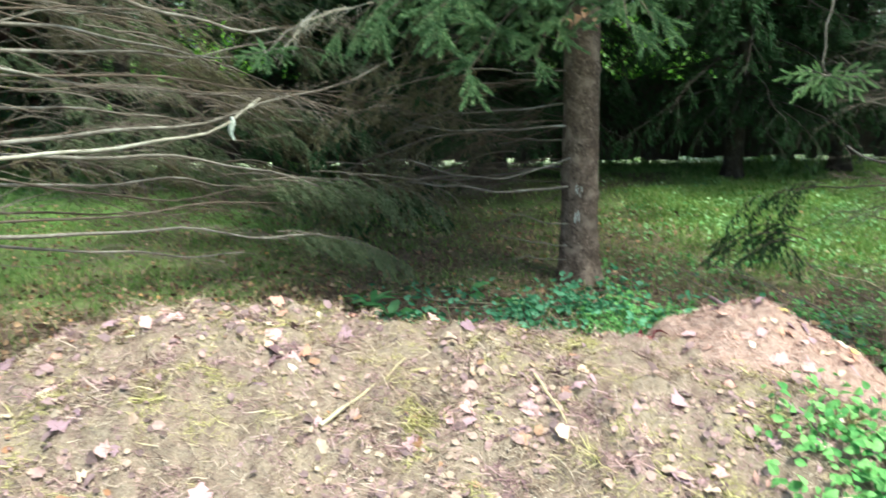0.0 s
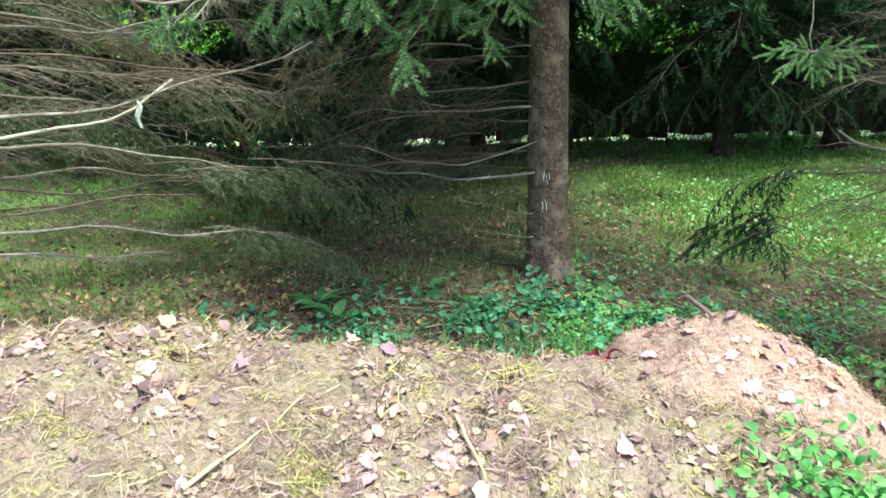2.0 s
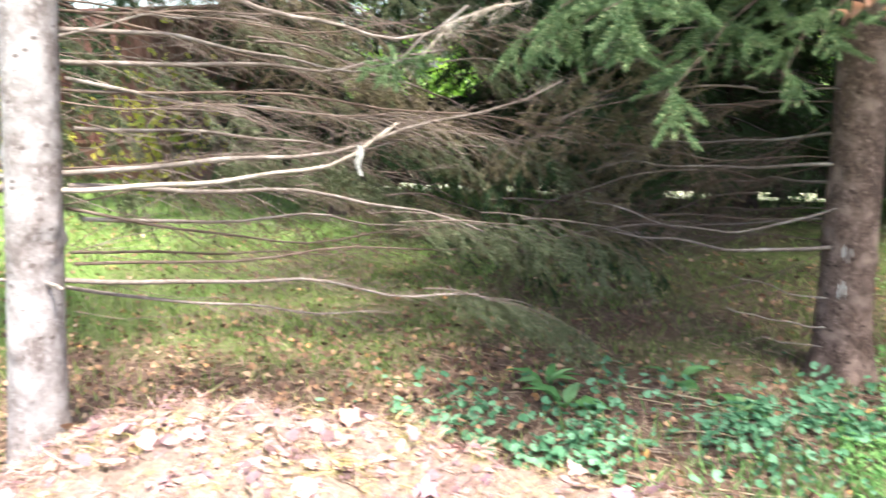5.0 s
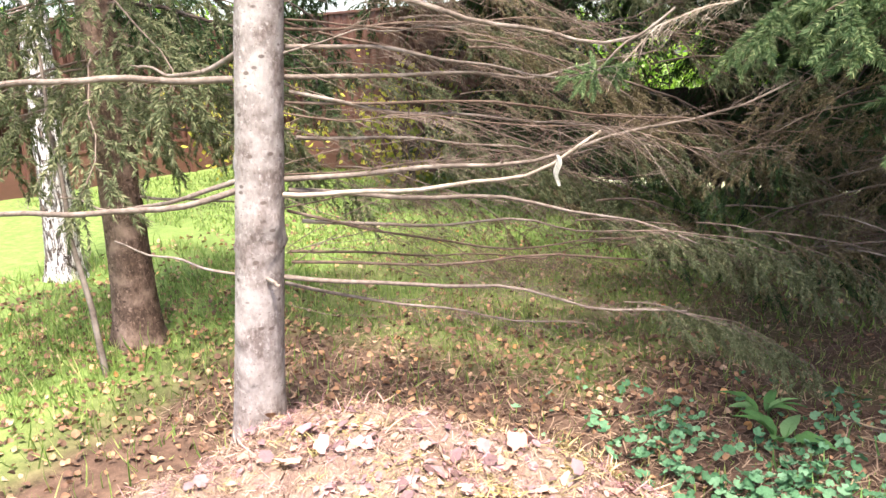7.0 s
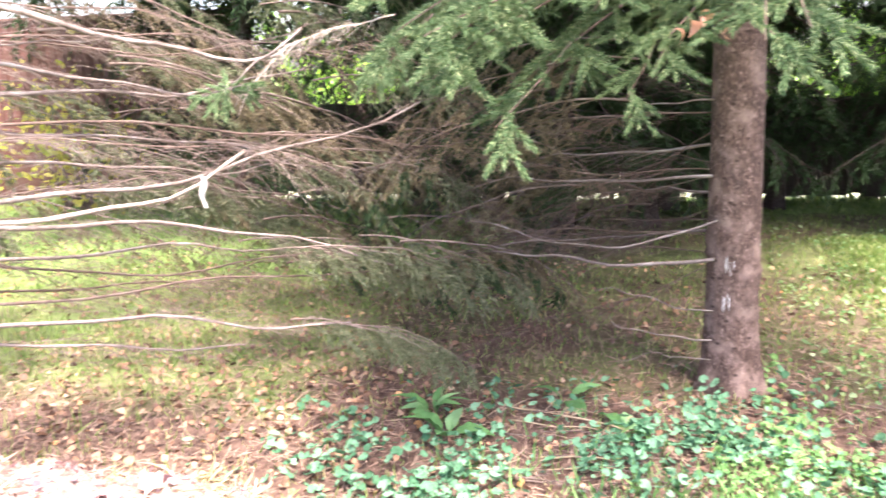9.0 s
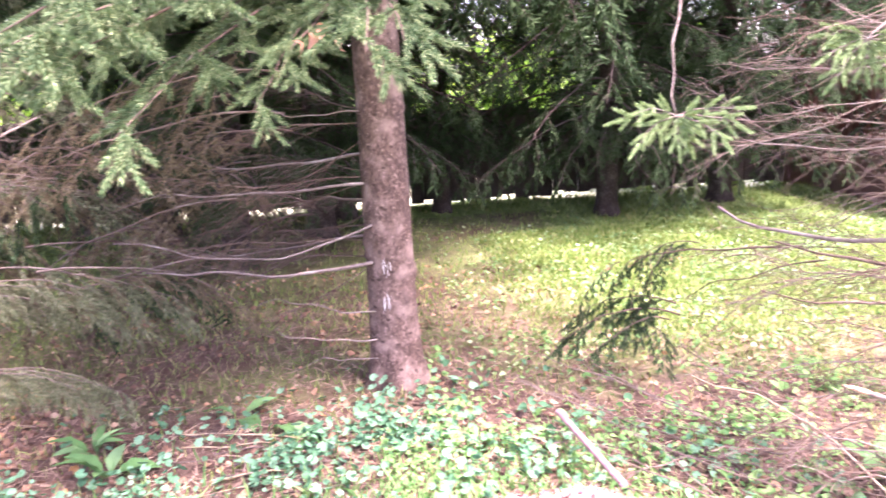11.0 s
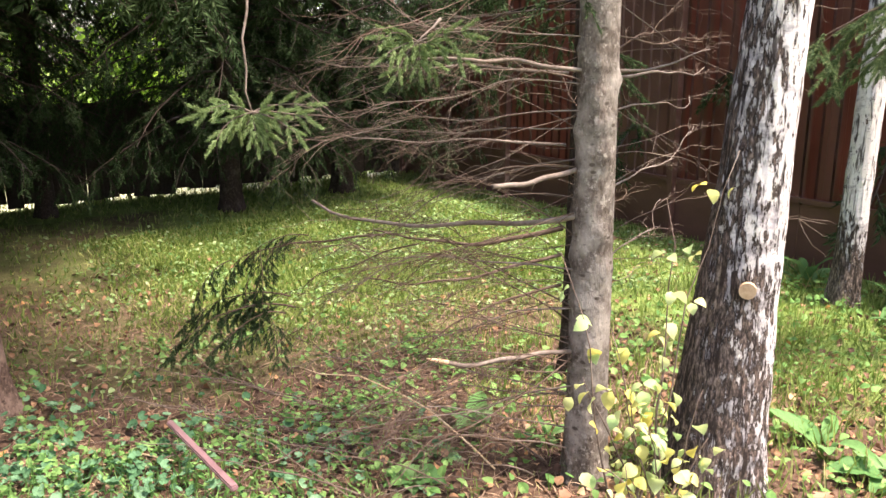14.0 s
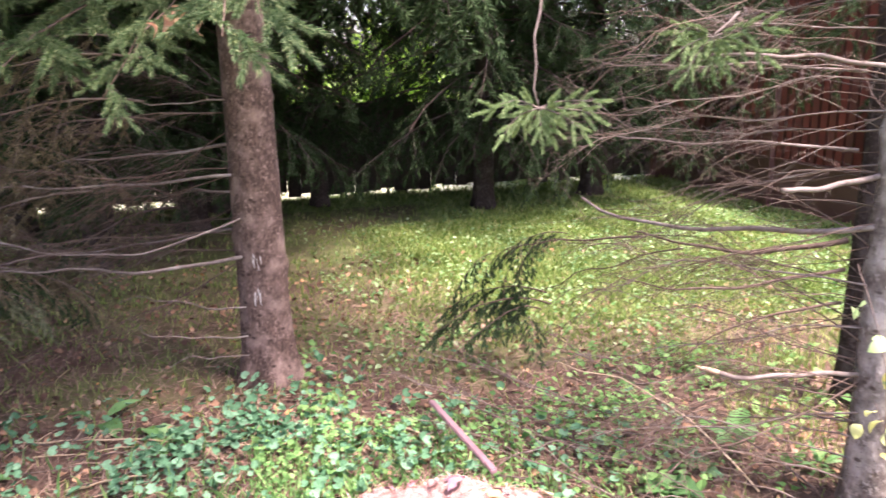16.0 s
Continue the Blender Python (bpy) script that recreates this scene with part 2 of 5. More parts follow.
CLIPPING = clipping_material()
DRY_CLIPPING = foliage_material("dry_needle_clippings", (0.0, (0.194, 0.100, 0.078)), (0.4, (0.361, 0.216, 0.180)), (0.8, (0.475, 0.312, 0.271)), (1.0, (0.563, 0.400, 0.361)), share=0.1, rough=0.85, spec=0.08)
NEEDLE_LITTER = foliage_material("fallen_needles", (0.0, (0.10, 0.065, 0.045)), (0.5, (0.20, 0.135, 0.095)), (1.0, (0.33, 0.24, 0.165)), share=0.05, rough=0.8)
RED_LEAF = foliage_material("dark_red_leaves", (0.0, (0.06, 0.014, 0.02)), (0.6, (0.16, 0.022, 0.035)), (1.0, (0.30, 0.05, 0.06)), share=0.12)
PINK_LEAF = foliage_material("withered_pink_leaves", (0.0, (0.42, 0.20, 0.13)), (1.0, (0.58, 0.32, 0.21)), share=0.3)


def ground_material():
    n = Nodes("ground", 0.95, 0.1)
    big, mid, fine = n.noise(1.6, 4), n.noise(14, 5), n.noise(110, 4)
    soil = n.ramp(mid, (0.25, (0.044, 0.029, 0.021)), (0.5, (0.092, 0.058, 0.042)), (0.75, (0.160, 0.106, 0.076)))
    soil = n.mix(n.ramp(fine, (0.5, (0, 0, 0)), (0.7, (0.480, 0.480, 0.480))), soil, (0.192, 0.132, 0.092))
    turf = n.ramp(mid, (0.25, (0.07, 0.115, 0.03)), (0.55, (0.145, 0.22, 0.06)), (0.8, (0.22, 0.30, 0.10)))
    turf = n.mix(n.ramp(fine, (0.45, (0, 0, 0)), (0.75, (0.7, 0.7, 0.7))), turf, (0.20, 0.27, 0.09))
    m = n.tree.nodes.new("ShaderNodeMath")
    m.operation = "MULTIPLY_ADD"
    n.link(big, m.inputs[0])
    m.inputs[1].default_value = 0.6
    n.link(n.attribute("turf"), m.inputs[2])
    mask = n.ramp(m.outputs[0], (0.55, (0, 0, 0)), (0.95, (1, 1, 1)))
    n.colour(n.mix(mask, soil, turf)).bump(n.mix(0.5, mid, fine), 0.7, 0.02)
    return n.mat


def heap_material(name, a, b, c3, damp):
    n = Nodes(name, 0.95, 0.1)
    mid, fine, big = n.noise(26, 5), n.noise(160, 4, (1, 1, 0.5)), n.noise(5, 4)
    c = n.ramp(fine, (0.25, a), (0.5, b), (0.75, c3))
    c = n.mix(n.ramp(mid, (0.35, (0.75, 0.75, 0.75)), (0.55, (0, 0, 0))), c, damp)
    c = n.mix(n.ramp(big, (0.45, (0, 0, 0)), (0.65, (0.4, 0.4, 0.4))), c, c3)
    n.colour(c).bump(n.mix(0.5, mid, fine), 0.9, 0.02)
    return n.mat


GROUND = ground_material()
COMPOST = heap_material("compost", (0.144, 0.098, 0.077), (0.242, 0.174, 0.134), (0.311, 0.236, 0.181), (0.130, 0.082, 0.067))
DRYHEAP = heap_material("dry_needle_heap", (0.224, 0.131, 0.101), (0.347, 0.223, 0.185), (0.426, 0.295, 0.252), (0.194, 0.111, 0.088))


def fence_material(name, a, b):
    n = Nodes(name, 0.5, 0.4)
    f, g = n.noise(3, 4), n.noise(40, 3, (1, 1, 0.15))
    c = n.mix(n.ramp(g, (0.4, (0, 0, 0)), (0.8, (0.35, 0.35, 0.35))), n.ramp(f, (0.3, a), (0.7, b)), a)
    n.colour(c).bump(g, 0.15, 0.003)
    return n.mat


BROWN_METAL = fence_material("brown_painted_metal", (0.105, 0.050, 0.038), (0.155, 0.074, 0.057))
OLD_BOARD = wood_material("old_fence_board", (0.035, 0.027, 0.022), (0.075, 0.06, 0.05), (0.09, 0.08, 0.07))
# Pale yellow-green colour carries the sunlight of the ground beyond the fence.
SUNLIT_GROUND = heap_material("sunlit_ground", (0.50, 0.54, 0.34), (0.66, 0.68, 0.46), (0.76, 0.76, 0.58), (0.30, 0.42, 0.16))
MAROON = fence_material("maroon_lath", (0.17, 0.095, 0.105), (0.29, 0.19, 0.20))
PALE_STRIP = wood_material("pale_bark_strip", (0.55, 0.54, 0.48), (0.75, 0.74, 0.68), (0.80, 0.79, 0.75))


# ---- mesh helpers ----
class Mesh:
    """Collects tubes and leaves as arrays, and turns them into one mesh."""

    def __init__(self):
        self.v, self.f, self.n = [], [], 0

    def add(self, verts, faces):
        verts = np.asarray(verts, float).reshape(-1, 3)
        self.v.append(verts)
        self.f.append(np.asarray(faces, int) + self.n)
        self.n += len(verts)

    def tube(self, pts, radii, sides=5, cap=True):
        pts = np.asarray(pts, float)
        k = len(pts)
        tan = np.gradient(pts, axis=0)
        tan /= np.linalg.norm(tan, axis=1, keepdims=True) + 1e-9
        up = np.array((0.0, 0.0, 1.0)) if abs(tan[0][2]) < 0.9 else np.array((1.0, 0.0, 0.0))
        a = np.cross(tan, up)
        a /= np.linalg.norm(a, axis=1, keepdims=True) + 1e-9
        b = np.cross(tan, a)
        ang = np.arange(sides) * 2 * math.pi / sides
        r = np.asarray(radii, float)[:, None, None]
        ring = pts[:, None, :] + r * (np.cos(ang)[None, :, None] * a[:, None, :] + np.sin(ang)[None, :, None] * b[:, None, :])
        verts = ring.reshape(-1, 3)
        i = np.arange(k - 1)[:, None] * sides
        j = np.arange(sides)[None, :]
        jn = (j + 1) % sides
        q = np.stack([i + j, i + jn, i + sides + jn, i + sides + j], -1).reshape(-1, 4)
        tris = np.concatenate([q[:, [0, 1, 2]], q[:, [0, 2, 3]]])
        if cap:
            verts = np.concatenate([verts, pts[-1:]])
            end = (k - 1) * sides
            tris = np.concatenate([tris, np.stack([end + np.arange(sides), end + (np.arange(sides) + 1) % sides, np.full(sides, k * sides)], -1)])
        self.add(verts, tris)

    def data(self, name, material, smooth=True):
        me = bpy.data.meshes.new(name)
        v, f = np.concatenate(self.v), np.concatenate(self.f)
        me.vertices.add(len(v))
        me.vertices.foreach_set("co", v.ravel())
        me.loops.add(f.size)
        me.loops.foreach_set("vertex_index", f.ravel())
        me.polygons.add(len(f))
        me.polygons.foreach_set("loop_start", np.arange(len(f)) * f.shape[1])
        me.polygons.foreach_set("use_smooth", np.full(len(f), smooth))
        me.update(calc_edges=True)
        me.materials.append(material)
        return me


def part(name, data, parent, label="", m=None):
    ob = new(name, data)
    ob.parent = parent
    if m is not None:
        ob.matrix_basis = m
    if label:
        ob["label"] = label
    return ob


def rot_frames(direction, twist):
    """Rotation matrices whose x axes follow the directions, turned by twist about them."""
    d = direction / (np.linalg.norm(direction, axis=1, keepdims=True) + 1e-9)
    up = np.where(np.abs(d[:, 2:3]) > 0.92, np.array([[1.0, 0, 0]]), np.array([[0, 0, 1.0]]))
    s = np.cross(up, d)
    s /= np.linalg.norm(s, axis=1, keepdims=True) + 1e-9
    n = np.cross(d, s)
    c, w = np.cos(twist)[:, None], np.sin(twist)[:, None]
    return np.stack([d, s * c + n * w, n * c - s * w], 2)


def scatter(mesh, template, faces, pos, rot, scale):
    """Adds a copy of the template at every place."""
    v = np.einsum("nij,kj->nki", rot, template) * np.asarray(scale).reshape(-1, 1, 1) + pos[:, None, :]
    k = len(template)
    f = faces[None] + (np.arange(len(pos)) * k)[:, None, None]
    mesh.add(v.reshape(-1, 3), f.reshape(-1, faces.shape[1]))


def leaf_template(width, curl=0.15, fold=0.12, shape="ovate", steps=6):
    """A leaf along +x, one long: three verts a station, folded along the rib and curled."""
    xs = np.linspace(0, 1, steps)
    if shape == "ovate":
        w = width * np.sin(math.pi * xs ** 0.72) ** 0.8
    elif shape == "round":
        w = width * np.sqrt(np.clip(1 - (2 * xs - 1) ** 2, 0, 1))
    elif shape == "lance":
        w = width * np.sin(math.pi * xs ** 0.8)
    else:
        w = width * np.sin(math.pi * xs ** 0.6) * (1 + 0.3 * np.cos(xs * 22))
    w[0], w[-1] = width * 0.06, width * 0.03
    z = -curl * (xs - 0.4) ** 2 * 2
    v = []
    for x, ww, zz in zip(xs, w, z):
        v += [(x, -ww, zz + fold * ww), (x, 0, zz), (x, ww, zz + fold * ww)]
    f = []
    for i in range(steps - 1):
        a = i * 3
        f += [(a, a + 3, a + 1), (a + 1, a + 3, a + 4), (a + 1, a + 4, a + 2), (a + 2, a + 4, a + 5)]
    return np.array(v), np.array(f)


NEEDLE_T = (np.array([(0, -0.5, 0), (0, 0.5, 0), (1, 0, 0)], float), np.array([(0, 1, 2)]))
BLADE_T = (np.array([(0, -1, 0), (0, 1, 0), (0.55, 0.75, 0.10), (0.55, -0.75, 0.10), (1, 0, -0.02)], float), np.array([(0, 1, 2), (0, 2, 3), (3, 2, 4)]))


def smooth(a, b, x):
    s = np.clip((x - a) / (b - a), 0, 1)
    return s * s * (3 - 2 * s)


def fbm(x, y, z=0.0, octaves=4):
    return noise.fractal(Vector((x, y, z)), 0.9, 2.1, octaves)


# ---- the lie of the land ----
def fence_y(x):
    """Line of the back fence; the drop beyond lets sun reach the bright strip."""
    return 9.62 + 0.078 * (max(-9.5, min(x, 6)) + 4)


def ground_z(x, y):
    near = math.exp(-((x / 14) ** 2 + ((y - 4) / 14) ** 2))
    beyond = y - fence_y(x)
    return (0.022 * fbm(x * 0.9, y * 0.9) + 0.012 * fbm(x * 4, y * 4, 3)) * near + 0.045 - 0.50 * float(smooth(-0.5, 1.6, beyond))


CREST_X = (-1.95, -1.7, -1.45, -1.25, -1.05, -0.8, -0.45, -0.25, 0.1, 0.45, 0.75, 1.1, 1.4, 1.75)
CREST_Z = (0.0, 0.14, 0.38, 0.53, 0.59, 0.63, 0.63, 0.56, 0.54, 0.52, 0.49, 0.43, 0.32, 0.0)


def heap_z(x, y, rough=True):
    top = np.interp(x, CREST_X, CREST_Z)
    start = 1.05 if x > -0.3 else 0.95
    f = smooth(start, 2.28 - 0.12 * smooth(0.0, -0.8, x), y) * (1 - smooth(2.58, 3.28, y))
    z = top * f
    if rough and z > 0.02:
        z += (0.04 * fbm(x * 3.2, y * 3.2, 7) + 0.034 * fbm(x * 11, y * 11, 9) + 0.013 * fbm(x * 27, y * 27, 12)) * min(1, z * 6)
    return float(z) - 0.02


def mound_z(x, y, rough=True):
    sx = 0.46 if x < 1.0 else 0.70
    sy = 0.60 if y < 2.8 else 0.42
    g = math.exp(-(((x - 1.02) / sx) ** 2 + ((y - 2.78) / sy) ** 2) ** 1.3)
    z = 0.60 * g
    if rough and z > 0.03:
        z += 0.034 * fbm(x * 4, y * 4, 17) + 0.026 * fbm(x * 13, y * 13, 19) + 0.010 * fbm(x * 30, y * 30, 20)
    return z - 0.07


def surface_z(x, y):
    return max(ground_z(x, y), heap_z(x, y), mound_z(x, y))


def turf_at(x, y):
    """How grassy the ground is, from bare needle litter (0) to lawn (1)."""
    right = smooth(1.2, 2.6, x - 0.15 * (y - 5)) * smooth(4.4, 6.0, y)
    left = smooth(-2.1, -4.2, x + 0.25 * (y - 4))
    behind = smooth(5.4, 6.8, y) * (0.4 + 0.45 * smooth(-0.5, -1.6, x))
    far = smooth(8.6, 9.4, y)
    front = smooth(0.9, 0.2, y)
    return float(max(right, left, behind, far, front, smooth(3.2, 4.5, x) * 0.8, 0.34 * smooth(3.9, 4.8, y), 0.5 * smooth(-0.4, -1.2, x) * smooth(3.6, 4.4, y), 0.16))


def build_ground():
    inner_x, inner_y = np.arange(-7.0, 7.51, 0.07), np.arange(-1.0, 11.01, 0.07)
    far = np.array([9, 12, 16, 24, 40, 80, 160, 400.0])
    xs = np.concatenate([-far[::-1], inner_x, far])
    ys = np.concatenate([-far[::-1], inner_y, far + 4])
    me = bpy.data.meshes.new("ground")
    v = [(x, y, ground_z(x, y)) for y in ys for x in xs]
    w = len(xs)
    f = [(j * w + i, j * w + i + 1, (j + 1) * w + i + 1, (j + 1) * w + i) for j in range(len(ys) - 1) for i in range(w - 1)]
    me.from_pydata(v, [], f)
    me.polygons.foreach_set("use_smooth", np.full(len(f), True))
    me.attributes.new("turf", "FLOAT", "POINT").data.foreach_set("value", np.array([turf_at(x, y) for x, y, _ in v]))
    me.materials.append(GROUND)
    tagged(new("ground", me), "brown needle litter turning to green lawn", "ground", kind="structure")


build_ground()


def build_pile(name, height, x0, x1, y0, y1, material, label, category):
    step = 0.018
    xs, ys = np.arange(x0, x1, step), np.arange(y0, y1, step)
    grid = [(x, y, max(height(x, y), ground_z(x, y) - 0.03)) for y in ys for x in xs]
    w = len(xs)
    f = [(j * w + i, j * w + i + 1, (j + 1) * w + i + 1, (j + 1) * w + i) for j in range(len(ys) - 1) for i in range(w - 1)]
    me = bpy.data.meshes.new(name)
    me.from_pydata(grid, [], f)
    me.polygons.foreach_set("use_smooth", np.full(len(f), True))
    me.materials.append(material)
    return tagged(new(name, me), label, category)


heap = build_pile("compost_heap", heap_z, -2.05, 1.85, 0.9, 3.35, COMPOST, "long low heap of grass clippings and withered leaves", "compost heap")
mound = build_pile("dry_needle_mound", mound_z, 0.15, 2.2, 1.9, 3.5, DRYHEAP, "orange-brown mound of dry needles beside the compost heap", "needle heap")


# ---- trees ----
def trunk_mesh(name, height, r_base, r_top, lean, material, flare=0.35, ridges=0.0, seed=0, white=None, knots=0, spread=0.13):
    rng = random.Random(seed)
    sides = 84 if ridges else 36
    zs = np.concatenate([np.arange(-0.06, 2.6, 0.022 if ridges else 0.03), np.arange(2.6, height, 0.4), [height]])
    marks = [(rng.uniform(0.15, 2.2), rng.uniform(0, 2 * math.pi), rng.uniform(0.012, 0.03)) for _ in range(knots)]
    verts, masks = [], []
    for z in zs:
        s = max(0, z) / height
        r = r_base * (1 - s) + r_top * s
        r *= 1 + flare * math.exp(-max(0, z) / spread)
        for k in range(sides):
            a = 2 * math.pi * k / sides
            n1 = fbm(math.cos(a) * 1.5 + seed * 3, math.sin(a) * 1.5, z * 1.5)
            n2 = fbm(math.cos(a) * (6 if ridges else 9) + seed, math.sin(a) * (6 if ridges else 9), z * (9.0 if ridges else 14), 5)
            rr = r * (1 + 0.03 * n1 + (ridges + 0.012) * n2 + min(flare, 0.35) * 0.35 * math.exp(-max(0, z) / 0.1) * math.cos(a * 5 + seed))
            for mz, ma, size in marks:
                if abs(mz - z) < 0.09:
                    d = math.hypot(z - mz, r * math.sin((a - ma) / 2) * 2)
                    rr += 0.014 * math.exp(-(d / size) ** 2)
            verts.append((rr * math.cos(a) + lean[0] * max(0, z), rr * math.sin(a) + lean[1] * max(0, z), z))
            masks.append(white(z, a) if white else 0)
    f = []
    for j in range(len(zs) - 1):
        for k in range(sides):
            f.append((j * sides + k, j * sides + (k + 1) % sides, (j + 1) * sides + (k + 1) % sides, (j + 1) * sides + k))
    me = bpy.data.meshes.new(name)
    me.from_pydata(verts, [], f)
    me.polygons.foreach_set("use_smooth", np.full(len(f), True))
    if white:
        me.attributes.new("white", "FLOAT", "POINT").data.foreach_set("value", np.array(masks))
    me.materials.append(material)
    return me


def curve_points(p0, p1, sag, steps, rng, wobble=0.01):
    p0, p1 = np.asarray(p0, float), np.asarray(p1, float)
    t = np.linspace(0, 1, steps)[:, None]
    pts = p0 + (p1 - p0) * t
    pts[:, 2] -= (sag * 4 * t * (1 - t))[:, 0]
    length = np.linalg.norm(p1 - p0)
    ph = [rng.uniform(0, 6.28) for _ in range(6)]
    for ax in range(3):
        pts[:, ax] += (wobble * length * np.sin(t * 7 + ph[ax]) * t + wobble * 0.5 * length * np.sin(t * 17 + ph[ax + 3]) * t)[:, 0]
    return pts


def twig_spray(m, pts, r0, rng, reach, every=0.035, droop=0.25, begin=0.15, end=1.0, thin=0.0014, sub=5, up=0.0):
    """Fine dead side twigs, forked, along a limb."""
    seg = np.linalg.norm(np.diff(pts, axis=0), axis=1)
    total = seg.sum()
    n = int(total / every)
    for i in range(n):
        s = begin + (end - begin) * (i + rng.random()) / n
        k = min(len(pts) - 2, int(s * (len(pts) - 1)))
        p = pts[k] + (pts[k + 1] - pts[k]) * (s * (len(pts) - 1) - k)
        d = pts[k + 1] - pts[k]
        d = d / (np.linalg.norm(d) + 1e-9)
        side = np.cross(d, (0, 0, 1.0)) * (1 if i % 2 else -1)
        side /= np.linalg.norm(side) + 1e-9
        fwd = rng.uniform(0.8, 1.9)
        w = d * fwd + side * rng.uniform(0.4, 1.0) + np.array((0, 0, rng.uniform(-droop - 0.25, 0.3 - droop + up)))
        w /= np.linalg.norm(w)
        length = reach * rng.uniform(0.35, 1.0) * (1 - 0.55 * s)
        q = curve_points(p, p + w * length + np.array((0, 0, -droop * length * 0.5)), -0.06 * length, 6, rng, 0.03)
        rr = thin * rng.uniform(0.9, 1.7)
        m.tube(q, np.linspace(rr * 1.3, rr * 0.4, 6), 3)
        for j in range(rng.randint(2, sub + 2)):
            u = rng.uniform(0.15, 0.85)
            a = q[int(u * 5)]
            sd = np.cross(w, (0, 0, 1.0)) * rng.choice((-1, 1))
            e = a + (w * rng.uniform(0.4, 1) + sd * rng.uniform(0.2, 0.8) + np.array((0, 0, rng.uniform(-0.5, 0.25)))) * length * rng.uniform(0.2, 0.5)
            m.tube(curve_points(a, e, -0.015, 4, rng, 0.03), np.linspace(rr * 0.8, rr * 0.35, 4), 3)


def shoot(m, p, d, length, rng, count, nlen, nwid, spread=0.9):
    """Needles all round a short shoot."""
    d = d / (np.linalg.norm(d) + 1e-9)
    t = np.linspace(0.02, 1, count)
    r = np.random.RandomState(rng.randrange(1 << 30))
    a = r.uniform(0, 2 * math.pi, count)
    s1 = np.cross(d, (0.31, 0.2, 0.93))
    s1 /= np.linalg.norm(s1) + 1e-9
    s2 = np.cross(d, s1)
    radial = np.cos(a)[:, None] * s1 + np.sin(a)[:, None] * s2
    lean = spread * (1 - 0.55 * t ** 3)[:, None]
    dirs = d * (1.1 - 0.35 * lean) + radial * lean
    pos = p + d * (t * length)[:, None]
    rot = rot_frames(dirs, r.uniform(0, 3.1, count))
    tv = NEEDLE_T[0] * np.array((nlen, nwid, 1))
    scatter(m, tv, NEEDLE_T[1], pos, rot, r.uniform(0.75, 1.15, count))


def bough(rng, length, droop, reach, every, count, nlen, nwid, wood_r, hang=0.35, bare=0.12, fork=3, slen=0.09):
    """A living bough along +x: wood and needles."""
    wood, green = Mesh(), Mesh()
    pts = curve_points((0, 0, 0), (length, 0, -droop), -droop * 0.35, 10, rng, 0.02)
    wood.tube(pts, np.linspace(wood_r, wood_r * 0.25, 10), 6)
    n = int(length / every)
    for i in range(n):
        s = bare + (1 - bare) * (i + rng.random() * 0.7) / n
        k = min(8, int(s * 9))
        p = pts[k] + (pts[k + 1] - pts[k]) * (s * 9 - k)
        d = pts[k + 1] - pts[k]
        d /= np.linalg.norm(d)
        side = np.array((0, 1.0 if i % 2 else -1.0, 0))
        w = d * rng.uniform(0.6, 1.0) + side * rng.uniform(0.5, 1.0) + np.array((0, 0, -rng.uniform(0, hang)))
        w /= np.linalg.norm(w)
        tl = reach * rng.uniform(0.45, 1.0) * (1.05 - 0.7 * s)
        q = curve_points(p, p + w * tl + np.array((0, 0, -hang * tl * 0.6)), -0.05 * tl, 6, rng, 0.03)
        wood.tube(q, np.linspace(wood_r * 0.35, wood_r * 0.12, 6), 4)
        shoots = max(2, int(tl / (slen * 0.8)))
        for j in range(shoots):
            u = (j + 0.6) / shoots
            kk = min(4, int(u * 5))
            a = q[kk] + (q[kk + 1] - q[kk]) * (u * 5 - kk)
            wd = q[kk + 1] - q[kk]
            wd /= np.linalg.norm(wd)
            shoot(green, a - wd * slen * 0.4, wd, slen, rng, count, nlen, nwid)
            for sd in range(fork):
                o = np.cross(wd, (0, 0, 1.0)) * (1 if (sd + j) % 2 else -1)
                e = wd * rng.uniform(0.5, 1) + o * rng.uniform(0.35, 0.95) + np.array((0, 0, -rng.uniform(0, hang * 1.4)))
                e /= np.linalg.norm(e)
                sl = slen * rng.uniform(0.6, 1.15)
                wood.tube(np.array([a, a + e * sl]), (wood_r * 0.12, wood_r * 0.06), 3)
                shoot(green, a, e, sl, rng, count, nlen, nwid)
    return wood, green


def bough_set(name, seeds, needle, wood=DEADWOOD, **kw):
    out = []
    for s in seeds:
        w, g = bough(random.Random(s), **kw)
        out.append((w.data(name + "_wood", wood), g.data(name + "_needles", needle, smooth=False)))
    return out


FAR_BOUGH = bough_set("far_bough", (1, 2, 3), NEEDLE_SHADED, BARK_SHADED, length=1.5, droop=0.5, reach=0.55, every=0.10, count=42, nlen=0.026, nwid=0.005, wood_r=0.012, hang=0.6, fork=2, slen=0.11)
CROWN_BOUGH = bough_set("crown_bough", (4, 5), NEEDLE_SHADED, BARK_SHADED, length=1.5, droop=0.4, reach=0.6, every=0.10, count=26, nlen=0.042, nwid=0.009, wood_r=0.016, hang=0.5, fork=2, slen=0.13)
NEAR_BOUGH = bough_set("near_bough", (6, 7, 8), NEEDLE_BLUE, DEADDARK, length=1.0, droop=0.22, reach=0.42, every=0.15, count=260, nlen=0.021, nwid=0.0034, wood_r=0.006, hang=0.38, fork=2, slen=0.14)
LONG_BOUGH = bough_set("long_bough", (15, 16, 17), NEEDLE_BLUE, DEADDARK, length=1.5, droop=0.30, reach=0.34, every=0.17, count=250, nlen=0.021, nwid=0.0034, wood_r=0.007, hang=0.16, bare=0.38, fork=2, slen=0.125)
